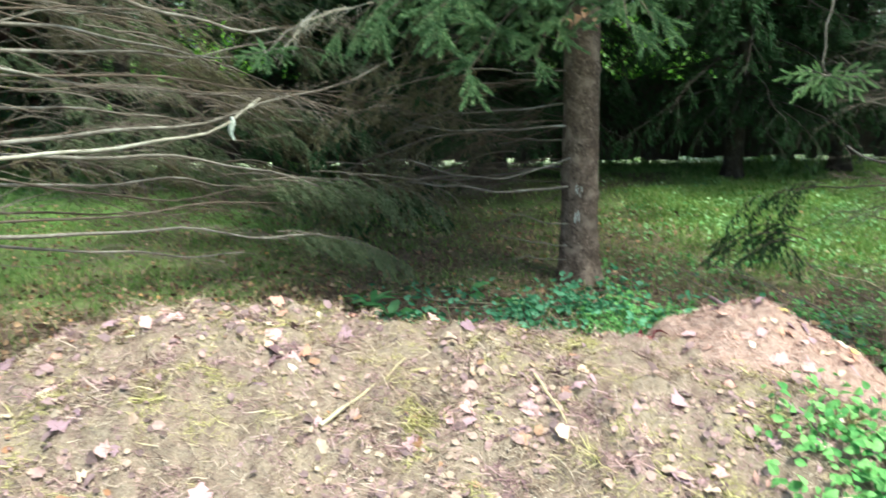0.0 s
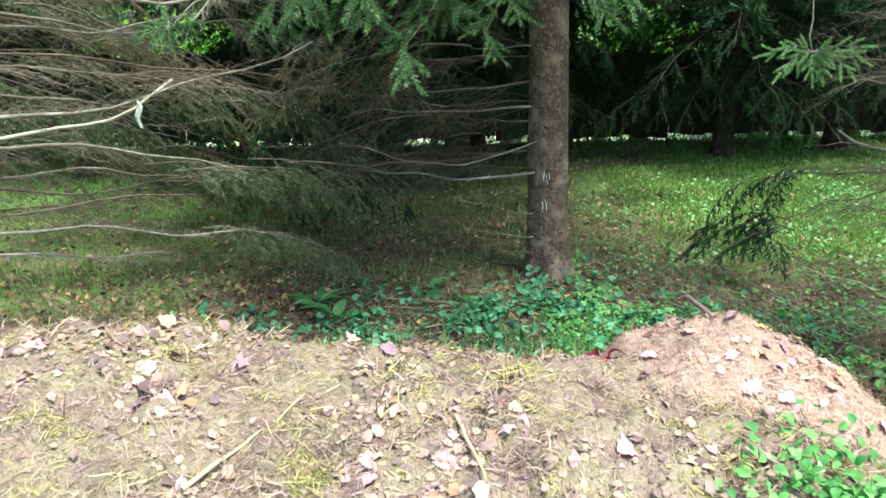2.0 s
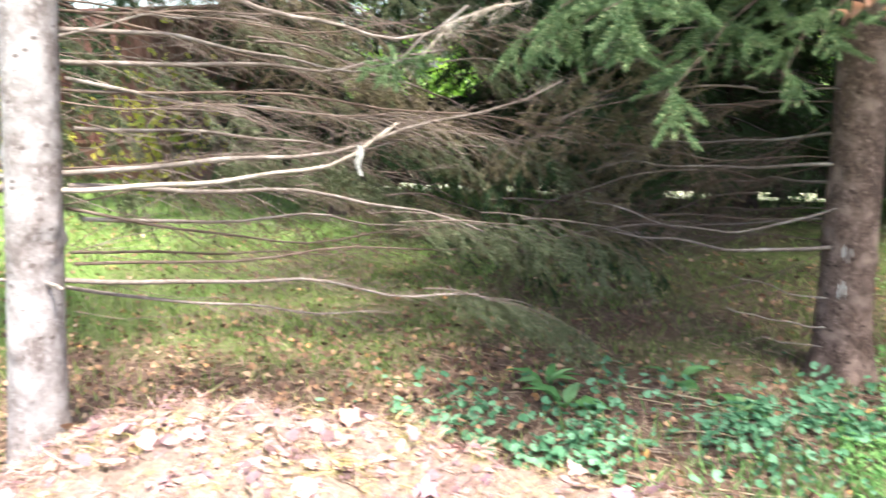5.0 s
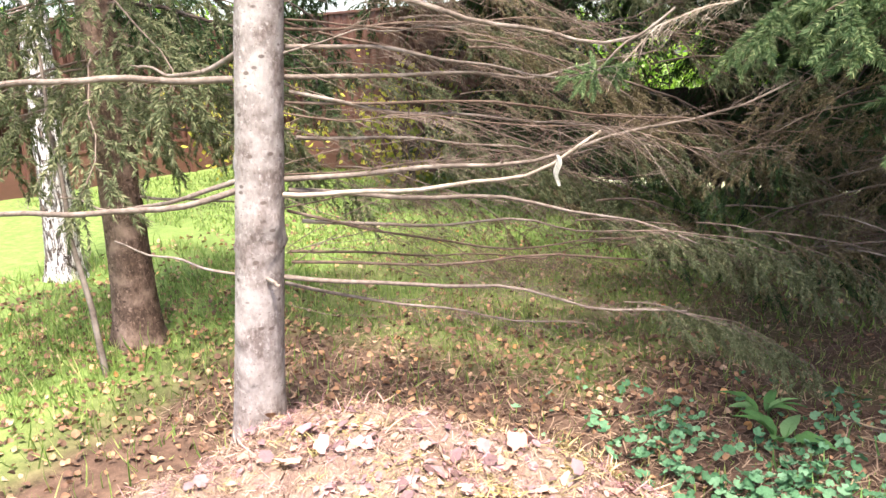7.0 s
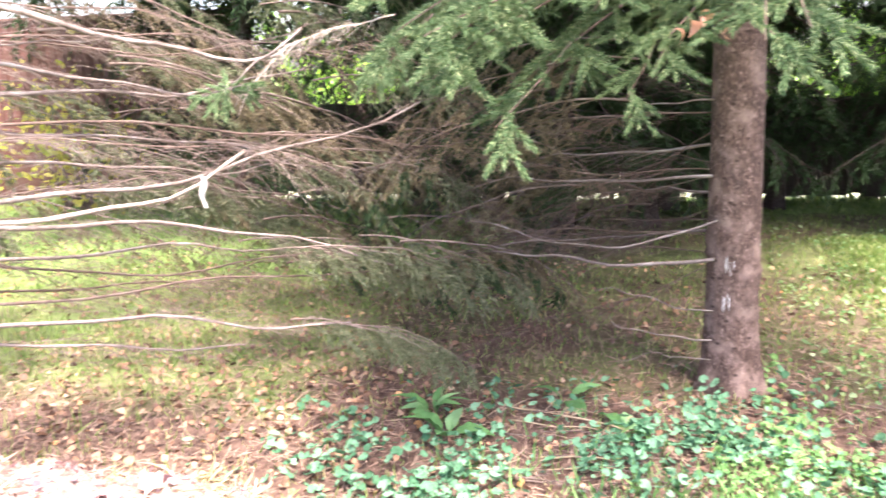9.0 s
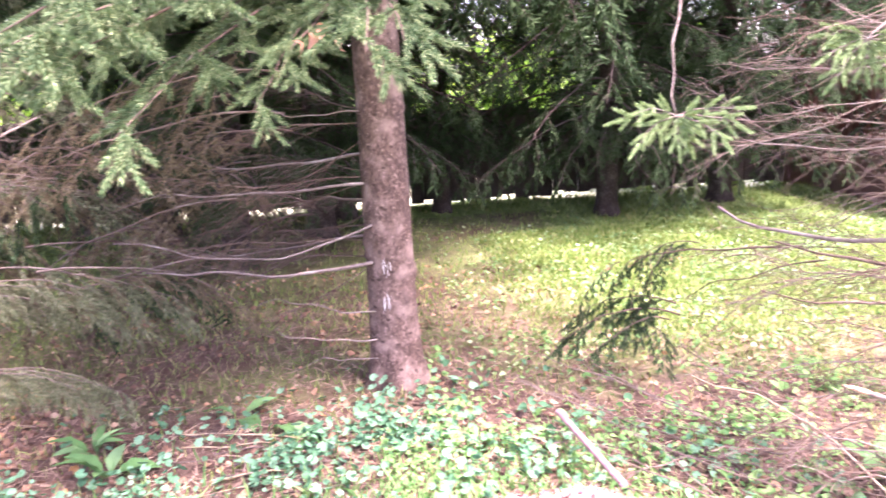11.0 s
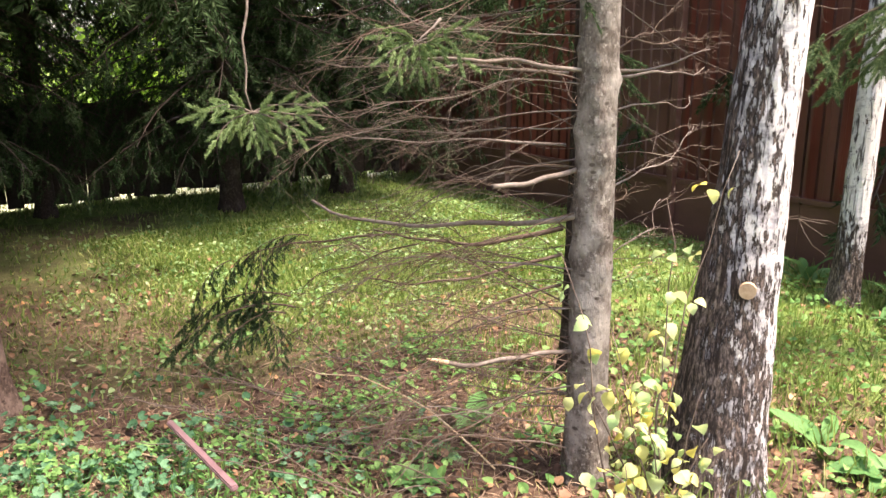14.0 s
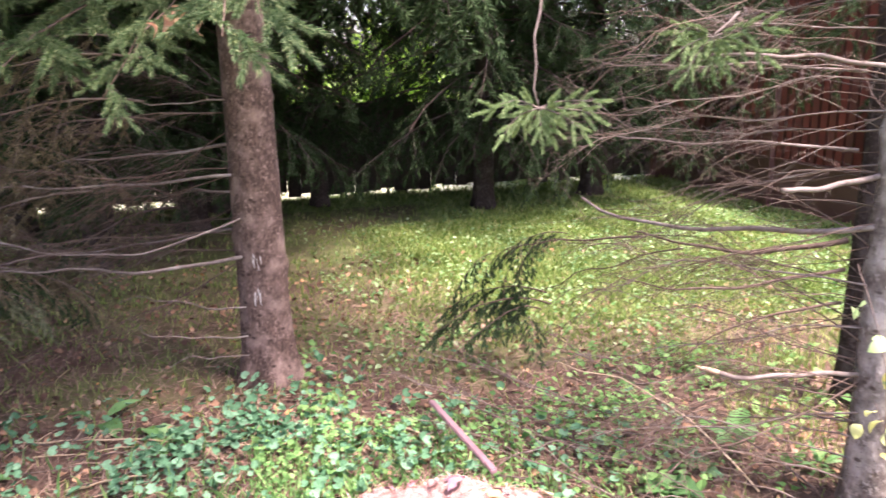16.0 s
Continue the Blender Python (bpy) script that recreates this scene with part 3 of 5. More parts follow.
DULL_BOUGH = bough_set("dull_bough", (9, 10), NEEDLE_DULL, DEADTWIG, length=0.75, droop=0.18, reach=0.32, every=0.055, count=60, nlen=0.017, nwid=0.0042, wood_r=0.004, hang=0.6, fork=2, slen=0.10)
SHADE_BOUGH = bough_set("shade_bough", (13, 14), NEEDLE_SHADED, DEADDARK, length=0.9, droop=0.30, reach=0.34, every=0.075, count=60, nlen=0.018, nwid=0.0042, wood_r=0.005, hang=0.6, fork=2, slen=0.10)
BROWN_BOUGH = bough_set("brown_bough", (18, 19), NEEDLE_BROWN, DEADTWIG, length=0.9, droop=0.26, reach=0.36, every=0.07, count=34, nlen=0.016, nwid=0.0036, wood_r=0.005, hang=0.5, fork=3, slen=0.10)
DARK_BOUGH = bough_set("dark_bough", (11, 12), NEEDLE_SHADED, DEADDARK, length=0.8, droop=0.35, reach=0.36, every=0.075, count=90, nlen=0.022, nwid=0.0042, wood_r=0.008, hang=0.7, fork=3, slen=0.10)


def aim(p, yaw, pitch=0.0, roll=0.0, s=1.0):
    return Matrix.Translation(p) @ Matrix.Rotation(radians(yaw), 4, "Z") @ Matrix.Rotation(radians(-pitch), 4, "Y") @ Matrix.Rotation(radians(roll), 4, "X") @ Matrix.Diagonal((s, s, s, 1))


def add_bough(tree, pair, m, label=""):
    b = part("branch", pair[0], tree, label, m)
    tagged(part("needle_spray", pair[1], b), kind="stuff")
    return b


def spruce(x, y, height, r, label, bark=BARK, lean=(0, 0), seed=0, crown_from=2.3, crown_r=1.6, boughs=40, low=(), gap=None, flare=0.35, knots=14):
    tree = tagged(new("spruce_tree"), label, "spruce tree", "spruces")
    tree.location = (x, y, ground_z(x, y))
    part("trunk", trunk_mesh("spruce_trunk", height, r, 0.03, lean, bark, flare, 0.0, seed, None, knots), tree)
    rng = random.Random(seed + 50)
    # Mostly unseen crown boughs, added with a reach that shades what lies below.
    for i in range(boughs):
        s = (i + rng.random()) / boughs
        z = crown_from + (height - crown_from) * s ** 1.25
        yaw = i * 137.5 + rng.uniform(-15, 15)
        size = crown_r / 1.5 * (1.05 - s) * rng.uniform(0.8, 1.1) + 0.15
        if gap and gap(yaw % 360, z):
            continue
        add_bough(tree, CROWN_BOUGH[i % 2], aim((lean[0] * z, lean[1] * z, z), yaw, rng.uniform(-18, 2), 0, size))
    for kind, z, yaw, pitch, size in low:
        add_bough(tree, kind, aim((lean[0] * z, lean[1] * z, z), yaw, pitch, rng.uniform(-12, 12), size))
    return tree


def dead_branch(tree, p0, p1, sag=0.0, r=0.012, reach=0.4, every=0.035, droop=0.25, seed=0, sub=4, material=DEADWOOD, twigs=DEADTWIG, begin=0.15, thin=0.00072, up=0.0, tip=0.3, label="", raw=False):
    """A dead limb from p0 to p1 (in the world) with fine twigs as its sub-part."""
    rng = random.Random(seed)
    base = np.array(tree.location)
    slim = r < 0.0075
    pts = curve_points(np.array(p0) - base, np.array(p1) - base, sag, 14, rng, 0.045 if slim else 0.024)
    m = Mesh()
    r *= 0.58 if slim else 0.74
    every *= 1.4
    m.tube(pts, np.linspace(r, r * tip, 14), 7)
    b = part("branch", m.data("dead_branch", material), tree, label)
    if raw:
        end = Mesh()
        d = pts[-1] - pts[-2]
        end.tube(np.array([pts[-1] - d * 0.9, pts[-1] - d * 0.2, pts[-1] + d * 0.9]), (r * tip * 1.06, r * tip * 1.1, r * 0.25), 7)
        part("raw_end", end.data("raw_end", FRESHCUT), b, "pale splintered wood")
    if reach > 0:
        t = Mesh()
        twig_spray(t, pts, r, rng, reach, every, droop, begin, 1.0, thin, sub, up)
        tagged(part("twig_spray", t.data("dead_twigs", twigs), b), kind="stuff")
    return b


def open_front(yaw, z):
    """Leaves out unseen crown boughs in front, so that daylight reaches the heap."""
    return 170 < yaw < 370 or yaw < 20

LB = [(FAR_BOUGH[i % 3], 0.75 + 0.13 * i, 137.5 * i + 20, -6, 0.85 + 0.05 * (i % 4)) for i in range(16)]
# the trees that stand nearest
spruce_main = spruce(0.81, 4.77, 9.5, 0.113, "grey-brown spruce trunk with a pale resin streak, bearing green boughs", lean=(-0.022, -0.01), seed=1, crown_from=2.65, crown_r=2.1, boughs=88)
spruce_left = spruce(-1.90, 2.97, 9.0, 0.092, "pale grey spruce with bare dead lower branches", BARK_PALE, lean=(0.072, 0.055), seed=2, crown_from=2.8, crown_r=1.4, boughs=30, gap=open_front, knots=24)
spruce_right = spruce(2.56, 3.13, 6.5, 0.071, "slender grey spruce with dead twiggy branches", BARK_MID, lean=(-0.012, 0.0), seed=3, crown_from=3.3, crown_r=0.9, boughs=12, gap=open_front, flare=0.25, knots=46)
spruce_shade = spruce(3.14, 3.825, 5.5, 0.075, "dark slender spruce trunk behind a paler one", BARK_SHADED, seed=4, crown_from=3.0, crown_r=0.6, boughs=5, low=[(FAR_BOUGH[i % 3], 1.45 + 0.09 * i, 40 + 31 * i, 2, 0.75) for i in range(8)])
spruce_far_left = spruce(-3.45, 3.48, 6.0, 0.115, "dark patchy trunk with brown drooping boughs", BARK, seed=5, crown_from=1.75, crown_r=1.2, boughs=26, low=[(DULL_BOUGH[i % 2], 1.30 + 0.04 * i, 40 + i * 47, -10, 1.8) for i in range(18)])
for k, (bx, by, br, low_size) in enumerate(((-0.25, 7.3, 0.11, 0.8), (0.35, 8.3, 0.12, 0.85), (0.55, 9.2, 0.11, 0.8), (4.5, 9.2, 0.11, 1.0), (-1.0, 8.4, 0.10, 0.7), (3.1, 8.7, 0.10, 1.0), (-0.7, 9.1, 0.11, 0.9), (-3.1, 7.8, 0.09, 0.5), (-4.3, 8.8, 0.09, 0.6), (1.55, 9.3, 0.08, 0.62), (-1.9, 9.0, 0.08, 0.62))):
    spruce(bx, by, 7.2, br, "dark spruce with drooping boughs near the board fence", BARK_SHADED, seed=20 + k, crown_from=3.3, crown_r=2.7, boughs=100,
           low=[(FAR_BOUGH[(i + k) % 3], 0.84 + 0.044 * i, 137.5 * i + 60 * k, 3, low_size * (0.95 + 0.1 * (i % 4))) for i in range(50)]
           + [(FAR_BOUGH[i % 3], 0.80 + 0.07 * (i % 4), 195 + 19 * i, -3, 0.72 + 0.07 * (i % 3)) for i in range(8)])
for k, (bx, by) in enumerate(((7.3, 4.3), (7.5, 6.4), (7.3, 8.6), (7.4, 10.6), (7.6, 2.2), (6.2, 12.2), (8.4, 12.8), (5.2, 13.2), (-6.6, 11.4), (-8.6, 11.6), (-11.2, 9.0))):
    spruce(bx, by, 3.6, 0.11, "dark spruce beyond the fence", BARK_SHADED, seed=60 + k, crown_from=1.3, crown_r=2.0, boughs=34, low=LB)
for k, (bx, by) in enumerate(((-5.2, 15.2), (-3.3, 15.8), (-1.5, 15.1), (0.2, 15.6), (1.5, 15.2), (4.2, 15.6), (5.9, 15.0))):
    spruce(bx, by, 6.5, 0.12, "dark spruce beyond the pale strip of ground", BARK_SHADED, seed=90 + k, crown_from=2.4, crown_r=1.9, boughs=40,
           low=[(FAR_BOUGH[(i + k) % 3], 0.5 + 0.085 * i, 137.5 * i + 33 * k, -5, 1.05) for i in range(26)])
spruce_aside = spruce(5.1, 2.5, 5.5, 0.09, "spruce with green boughs reaching past a birch", BARK, seed=40, crown_from=2.2, crown_r=0.8, boughs=5, low=[(NEAR_BOUGH[i % 3], 1.45 + 0.1 * i, 95 + 16 * i, -4, 0.85) for i in range(5)])


def birch(x, y, height, r, label, lean, seed, white, flare=0.32, spread=0.13):
    tree = tagged(new("birch_tree"), label, "birch tree", "birches")
    tree.location = (x, y, ground_z(x, y))
    part("trunk", trunk_mesh("birch_trunk", height, r, 0.04, lean, BIRCH, flare, 0.035, seed, white, 0, spread), tree)
    rng = random.Random(seed)
    v, f = leaf_template(0.36)
    for i in range(10):
        limb, crown = Mesh(), Mesh()
        z = 4.6 + i * 0.35
        a = i * 2.4
        tip = np.array((math.cos(a) * 1.3, math.sin(a) * 1.3, z + 0.7))
        pts = curve_points((lean[0] * z, lean[1] * z, z), tip, -0.1, 8, rng)
        limb.tube(pts, np.linspace(0.03, 0.006, 8), 5)
        n = 20
        rs = np.random.RandomState(seed * 31 + i)
        c = pts[rs.randint(2, 8, n)] + rs.normal(0, 0.28, (n, 3))
        scatter(crown, v, f, c, rot_frames(rs.normal(0, 1, (n, 3)), rs.uniform(0, 6, n)), rs.uniform(0.05, 0.075, n))
        b = part("branch", limb.data("birch_limb", DEADWOOD), tree)
        tagged(part("leaf_cluster", crown.data("birch_leaves", BUSH), b), kind="stuff")
    return tree


# Whiter towards the right: partly its bark, partly the sunlit side put into colour.
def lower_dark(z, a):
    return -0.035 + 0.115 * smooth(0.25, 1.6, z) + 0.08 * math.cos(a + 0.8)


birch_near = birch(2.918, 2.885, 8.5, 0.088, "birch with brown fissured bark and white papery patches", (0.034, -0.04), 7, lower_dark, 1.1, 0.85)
# The right side is whiter here too, for bark and sunlight alike.
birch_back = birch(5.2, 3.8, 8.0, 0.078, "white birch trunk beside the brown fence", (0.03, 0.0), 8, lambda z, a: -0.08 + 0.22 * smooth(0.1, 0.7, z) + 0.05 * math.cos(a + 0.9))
birch_left = birch(-5.15, 4.0, 8.0, 0.11, "white birch standing in the bright lawn", (0.01, 0.02), 9, lambda z, a: 0.02 + 0.05 * math.cos(a))


# ---- fences ----
def board_fence():
    fence = tagged(new("board_fence"), "low dark fence of old upright boards", "fence", kind="structure")
    rng = random.Random(4)
    bm = bmesh.new()
    bmesh.ops.create_cube(bm, size=1, matrix=Matrix.Diagonal((0.148, 0.022, 1.0, 1)))
    bmesh.ops.bevel(bm, geom=bm.edges[:], offset=0.003, segments=1, affect="EDGES")
    me = bpy.data.meshes.new("fence_board")
    bm.to_mesh(me)
    bm.free()
    me.materials.append(OLD_BOARD)
    x0, y0, x1, y1 = -4.0, 9.62, 5.95, 10.4
    n = int(math.hypot(x1 - x0, y1 - y0) / 0.151)
    yaw = math.degrees(math.atan2(y1 - y0, x1 - x0))
    for i in range(n):
        s = (i + 0.5) / n
        x, y = x0 + (x1 - x0) * s, y0 + (y1 - y0) * s
        part("board", me, fence, "", pose(x, y, 0.05 + 0.5 + rng.uniform(-0.03, 0.03), 0, rng.uniform(-0.5, 0.5), yaw + rng.uniform(-1, 1)))
    for z in (0.35, 0.85):
        m = Mesh()
        m.tube(np.array([(x0, y0 + 0.05, z), ((x0 + x1) / 2, (y0 + y1) / 2 + 0.05, z), (x1, y1 + 0.05, z)]), (0.03, 0.03, 0.03), 4)
        part("rail", m.data("fence_rail", OLD_BOARD, False), fence)
    for i in range(7):
        s = i / 6
        m = Mesh()
        m.tube(np.array([(x0 + (x1 - x0) * s, y0 + (y1 - y0) * s + 0.1, z) for z in (-0.3, 0.6, 1.12)]), (0.045, 0.045, 0.045), 8)
        part("post", m.data("fence_post", OLD_BOARD, False), fence)


def metal_fence(x0, y0, x1, y1, label):
    """Corrugated sheets with a cap, a rail and a plinth."""
    fence = tagged(new("metal_fence"), label, "fence", kind="structure")
    d = Vector((x1 - x0, y1 - y0, 0))
    length = d.length
    d.normalize()
    out = Vector((-d.y, d.x, 0))
    sheet = 1.15
    n = int(length / sheet) + 1
    prof = []
    for k in range(11):
        u = k * 0.115
        prof += [(u - 0.03, 0.0), (u - 0.02, 0.014), (u + 0.02, 0.014), (u + 0.03, 0.0)]
    bm = bmesh.new()
    low = [bm.verts.new((u, w, 0.50)) for u, w in prof]
    top = [bm.verts.new((u, w, 2.12)) for u, w in prof]
    for a in range(len(prof) - 1):
        bm.faces.new((low[a], low[a + 1], top[a + 1], top[a]))
    bmesh.ops.solidify(bm, geom=bm.faces[:], thickness=0.002)
    me = bpy.data.meshes.new("sheet")
    bm.to_mesh(me)
    bm.free()
    me.materials.append(BROWN_METAL)
    box = bmesh.new()
    bmesh.ops.create_cube(box, size=1)
    bmesh.ops.bevel(box, geom=box.edges[:], offset=0.02, segments=1, affect="EDGES")
    cube = bpy.data.meshes.new("rail")
    box.to_mesh(cube)
    box.free()
    cube.materials.append(BROWN_METAL)
    yaw = math.degrees(math.atan2(d.y, d.x))
    for i in range(n):
        p = Vector((x0, y0, 0)) + d * (i * sheet)
        part("sheet", me, fence, "", pose(p.x, p.y, 0.0, 0, 0, yaw))
        c = p + d * (sheet / 2)
        part("plinth", cube, fence, "", pose(c.x - out.x * 0.004, c.y - out.y * 0.004, 0.22, 0, 0, yaw) @ Matrix.Diagonal((sheet - 0.004, 0.03, 0.52, 1)))
        part("rail", cube, fence, "", pose(c.x, c.y, 0.50, 0, 0, yaw) @ Matrix.Diagonal((sheet - 0.004, 0.07, 0.035, 1)))
        part("cap", cube, fence, "", pose(c.x, c.y, 2.135, 0, 0, yaw) @ Matrix.Diagonal((sheet - 0.004, 0.06, 0.03, 1)))
        if i % 2 == 0:
            part("post", cube, fence, "", pose(p.x - out.x * 0.06, p.y - out.y * 0.06, 1.04, 0, 0, yaw) @ Matrix.Diagonal((0.06, 0.06, 2.14, 1)))


board_fence()
metal_fence(5.95, 10.3, 5.75, -2.0, "dark red-brown corrugated metal fence with a lower rail")
metal_fence(-4.1, 9.6, -9.4, 9.2, "red-brown metal fence at the back of the lawn")
metal_fence(-9.6, -1.0, -9.3, 9.1, "red-brown metal fence beyond the bright lawn")

# ---- dead branches of the nearest trees ----
LT, MT, RT = (-1.80, 3.05), (0.80, 4.72), (2.54, 3.12)
SL, SM, SR, SD = spruce_left, spruce_main, spruce_right, spruce_shade
# left tree, towards the middle
dead_branch(SL, (-1.78, 3.06, 1.03), (-0.75, 3.52, 1.20), 0.06, 0.013, 0.22, 0.10, 0.1, 101, tip=0.5, label="long bare pale grey branch", material=PALEWOOD)
dead_branch(SL, (-1.78, 3.08, 1.08), (-0.35, 3.9, 1.30), 0.05, 0.014, 0.42, 0.035, 0.05, 102, up=0.25)
dead_branch(SL, (-1.76, 3.1, 1.04), (-0.55, 4.25, 0.74), -0.04, 0.014, 0.50, 0.026, 0.35, 103)
dead_branch(SL, (-1.78, 3.06, 0.73), (-0.62, 3.92, 0.56), 0.0, 0.013, 0.45, 0.030, 0.10, 104, begin=0.45, up=0.2)
dead_branch(SL, (-1.80, 3.08, 0.70), (-0.95, 3.75, 0.50), 0.03, 0.010, 0.42, 0.03, 0.25, 105, begin=0.3)
dead_branch(SL, (-1.76, 3.1, 1.43), (-0.75, 4.05, 1.46), 0.03, 0.013, 0.45, 0.035, 0.2, 106)
dead_branch(SL, (-1.76, 3.12, 1.53), (-0.98, 3.75, 1.38), -0.03, 0.013, 0.45, 0.03, 0.3, 107)
dead_branch(SL, (-1.76, 3.08, 1.50), (-1.2, 3.5, 1.60), -0.02, 0.007, 0.4, 0.04, 0.1, 108)
dead_branch(SL, (-1.74, 3.12, 1.38), (-0.85, 3.95, 1.18), 0.02, 0.010, 0.5, 0.03, 0.2, 109)
dead_branch(SL, (-1.74, 3.10, 1.80), (-0.75, 3.75, 1.53), 0.06, 0.016, 0.4, 0.04, 0.15, 110, tip=0.45)
dead_branch(SL, (-1.76, 3.15, 1.22), (-1.1, 4.5, 1.05), 0.0, 0.011, 0.55, 0.028, 0.3, 111)
dead_branch(SL, (-1.76, 3.15, 0.92), (-1.0, 4.45, 0.70), 0.0, 0.011, 0.55, 0.028, 0.35, 112)
rl = random.Random(5)
for i in range(5):
    yaw, z, ln = radians(rl.uniform(12, 88)), rl.uniform(0.85, 1.85), rl.uniform(1.0, 1.7)
    dead_branch(SL, (-1.78, 3.08, z), (-1.78 + ln * math.cos(yaw), 3.08 + ln * math.sin(yaw), z + rl.uniform(-0.25, 0.08)), rl.uniform(-0.03, 0.05), rl.uniform(0.005, 0.008), 0.55, 0.03, 0.3, 400 + i, material=DEADDARK)
# left tree, away from the middle
dead_branch(SL, (-1.86, 2.98, 1.43), (-2.35, 2.25, 1.45), 0.0, 0.017, 0.35, 0.06, 0.2, 113, tip=0.7)
dead_branch(SL, (-1.86, 2.98, 1.06), (-2.45, 2.3, 1.08), 0.07, 0.016, 0.25, 0.12, 0.1, 114, tip=0.7)
dead_branch(SL, (-1.88, 3.0, 1.09), (-2.6, 2.7, 1.0), 0.05, 0.014, 0.3, 0.08, 0.2, 115)
dead_branch(SL, (-1.86, 3.0, 0.74), (-2.35, 2.78, 0.87), 0.03, 0.009, 0.1, 0.2, 0.1, 116, tip=0.5)
dead_branch(SL, (-1.86, 3.02, 1.52), (-2.5, 3.0, 1.5), 0.06, 0.015, 0.4, 0.05, 0.3, 117)
dead_branch(SL, (-1.78, 2.98, 0.745), (-1.66, 2.93, 0.745), 0, 0.010, 0, label="short pale broken stub", tip=0.9)
# middle tree
dead_branch(SM, (0.72, 4.70, 0.64), (-0.2, 4.45, 0.70), 0.03, 0.013, 0.4, 0.04, 0.1, 121, begin=0.4, up=0.2)
dead_branch(SM, (0.72, 4.68, 0.81), (-0.25, 4.40, 0.83), 0.10, 0.008, 0.35, 0.05, 0.1, 122, begin=0.45, up=0.2)
dead_branch(SM, (0.70, 4.72, 0.99), (-0.3, 4.60, 0.96), 0.0, 0.010, 0.45, 0.035, 0.2, 123, begin=0.3, up=0.25)
dead_branch(SM, (0.70, 4.72, 1.30), (0.30, 4.68, 1.29), 0.0, 0.007, 0.2, 0.08, 0.1, 124)
dead_branch(SM, (0.72, 4.68, 0.29), (0.30, 4.5, 0.43), 0.03, 0.007, 0.1, 0.15, 0.1, 125, tip=0.4)
dead_branch(SM, (0.72, 4.68, 0.20), (0.35, 4.6, 0.20), -0.02, 0.005, 0.15, 0.1, 0.1, 126)
dead_branch(SM, (0.72, 4.68, 0.42), (0.22, 4.58, 0.55), 0.02, 0.006, 0.12, 0.12, 0.2, 127)
dead_branch(SM, (0.72, 4.75, 1.12), (-0.2, 5.2, 0.98), 0.0, 0.010, 0.5, 0.03, 0.3, 128)
dead_branch(SM, (0.72, 4.78, 0.75), (-0.3, 5.3, 0.55), 0.0, 0.010, 0.5, 0.03, 0.3, 129)
dead_branch(SM, (0.80, 4.85, 0.9), (0.2, 5.9, 0.75), 0.0, 0.010, 0.5, 0.03, 0.3, 130)
rz = random.Random(12)
for i in range(11):
    rm = Mesh()
    dx, z, w, ln = rz.uniform(-0.028, 0.022), rz.choice((0.60, 0.55, 0.42)) + rz.uniform(-0.04, 0.04), rz.uniform(0.0012, 0.0026), rz.uniform(0.012, 0.034)
    px, py = 0.785 + dx - spruce_main.location.x, 4.656 + 3.2 * dx * dx - spruce_main.location.y
    rm.tube(curve_points((px, py, z + ln), (px + 0.003, py - 0.003, z - ln), 0, 6, rz, 0.06), np.array((0.4, 1, 0.7, 1, 0.6, 0.3)) * w, 6)
    part("resin_streak", rm.data("resin", PALE_STRIP), spruce_main, "whitish dried resin")
# right tree
dead_branch(SR, (2.51, 3.14, 1.42), (1.93, 3.16, 1.47), 0.0, 0.0094, 0.3, 0.080, 0.1, 141, tip=0.6)
dead_branch(SR, (2.50, 3.14, 1.30), (1.75, 3.75, 1.12), -0.05, 0.005, 0.55, 0.035, 0.15, 142)
dead_branch(SR, (2.50, 3.14, 1.25), (1.9, 4.0, 1.32), 0.06, 0.005, 0.55, 0.035, 0.2, 143)
dead_branch(SR, (2.515, 3.15, 1.12), (2.17, 3.16, 1.09), 0.01, 0.0125, 0.15, 0.160, 0.3, 144, tip=0.8, label="thick broken branch stub")
dead_branch(SR, (2.50, 3.14, 0.97), (1.87, 3.80, 0.98), 0.06, 0.014, 0.45, 0.080, 0.1, 145, tip=0.45, label="long bare branch, bare towards the tip")
dead_branch(SR, (2.50, 3.14, 0.79), (1.80, 3.80, 0.66), -0.06, 0.0065, 0.5, 0.056, 0.15, 146)
dead_branch(SR, (2.52, 3.14, 0.51), (2.02, 3.20, 0.545), 0.0, 0.011, 0.2, 0.144, 0.3, 147, tip=0.9, label="broken branch with a pale raw end", raw=True)
dead_branch(SR, (2.52, 3.16, 1.15), (1.85, 3.7, 0.80), -0.05, 0.005, 0.5, 0.038, 0.1, 148)
dead_branch(SR, (2.50, 3.14, 1.38), (1.7, 3.55, 1.22), -0.06, 0.0043, 0.5, 0.040, 0.1, 149)
dead_branch(SR, (2.50, 3.14, 1.52), (1.75, 3.5, 1.68), 0.04, 0.0043, 0.5, 0.040, 0.1, 150)
dead_branch(SR, (2.50, 3.14, 1.60), (1.9, 3.9, 1.40), -0.05, 0.0043, 0.55, 0.040, 0.2, 151)
dead_branch(SR, (2.50, 3.14, 0.66), (1.75, 3.65, 0.38), -0.06, 0.0043, 0.5, 0.048, 0.2, 152)
dead_branch(SR, (2.48, 3.12, 0.40), (1.85, 3.5, 0.25), 0.0, 0.0058, 0.5, 0.048, 0.1, 153)
dead_branch(SR, (2.60, 3.10, 1.42), (2.95, 3.05, 1.49), 0.02, 0.0079, 0.3, 0.080, 0.1, 154)
dead_branch(SR, (2.62, 3.12, 1.40), (3.3, 3.35, 1.42), 0.0, 0.0079, 0.4, 0.064, 0.1, 155)
dead_branch(SR, (2.60, 3.12, 1.05), (3.2, 3.3, 1.2), 0.02, 0.0065, 0.4, 0.064, 0.1, 156)
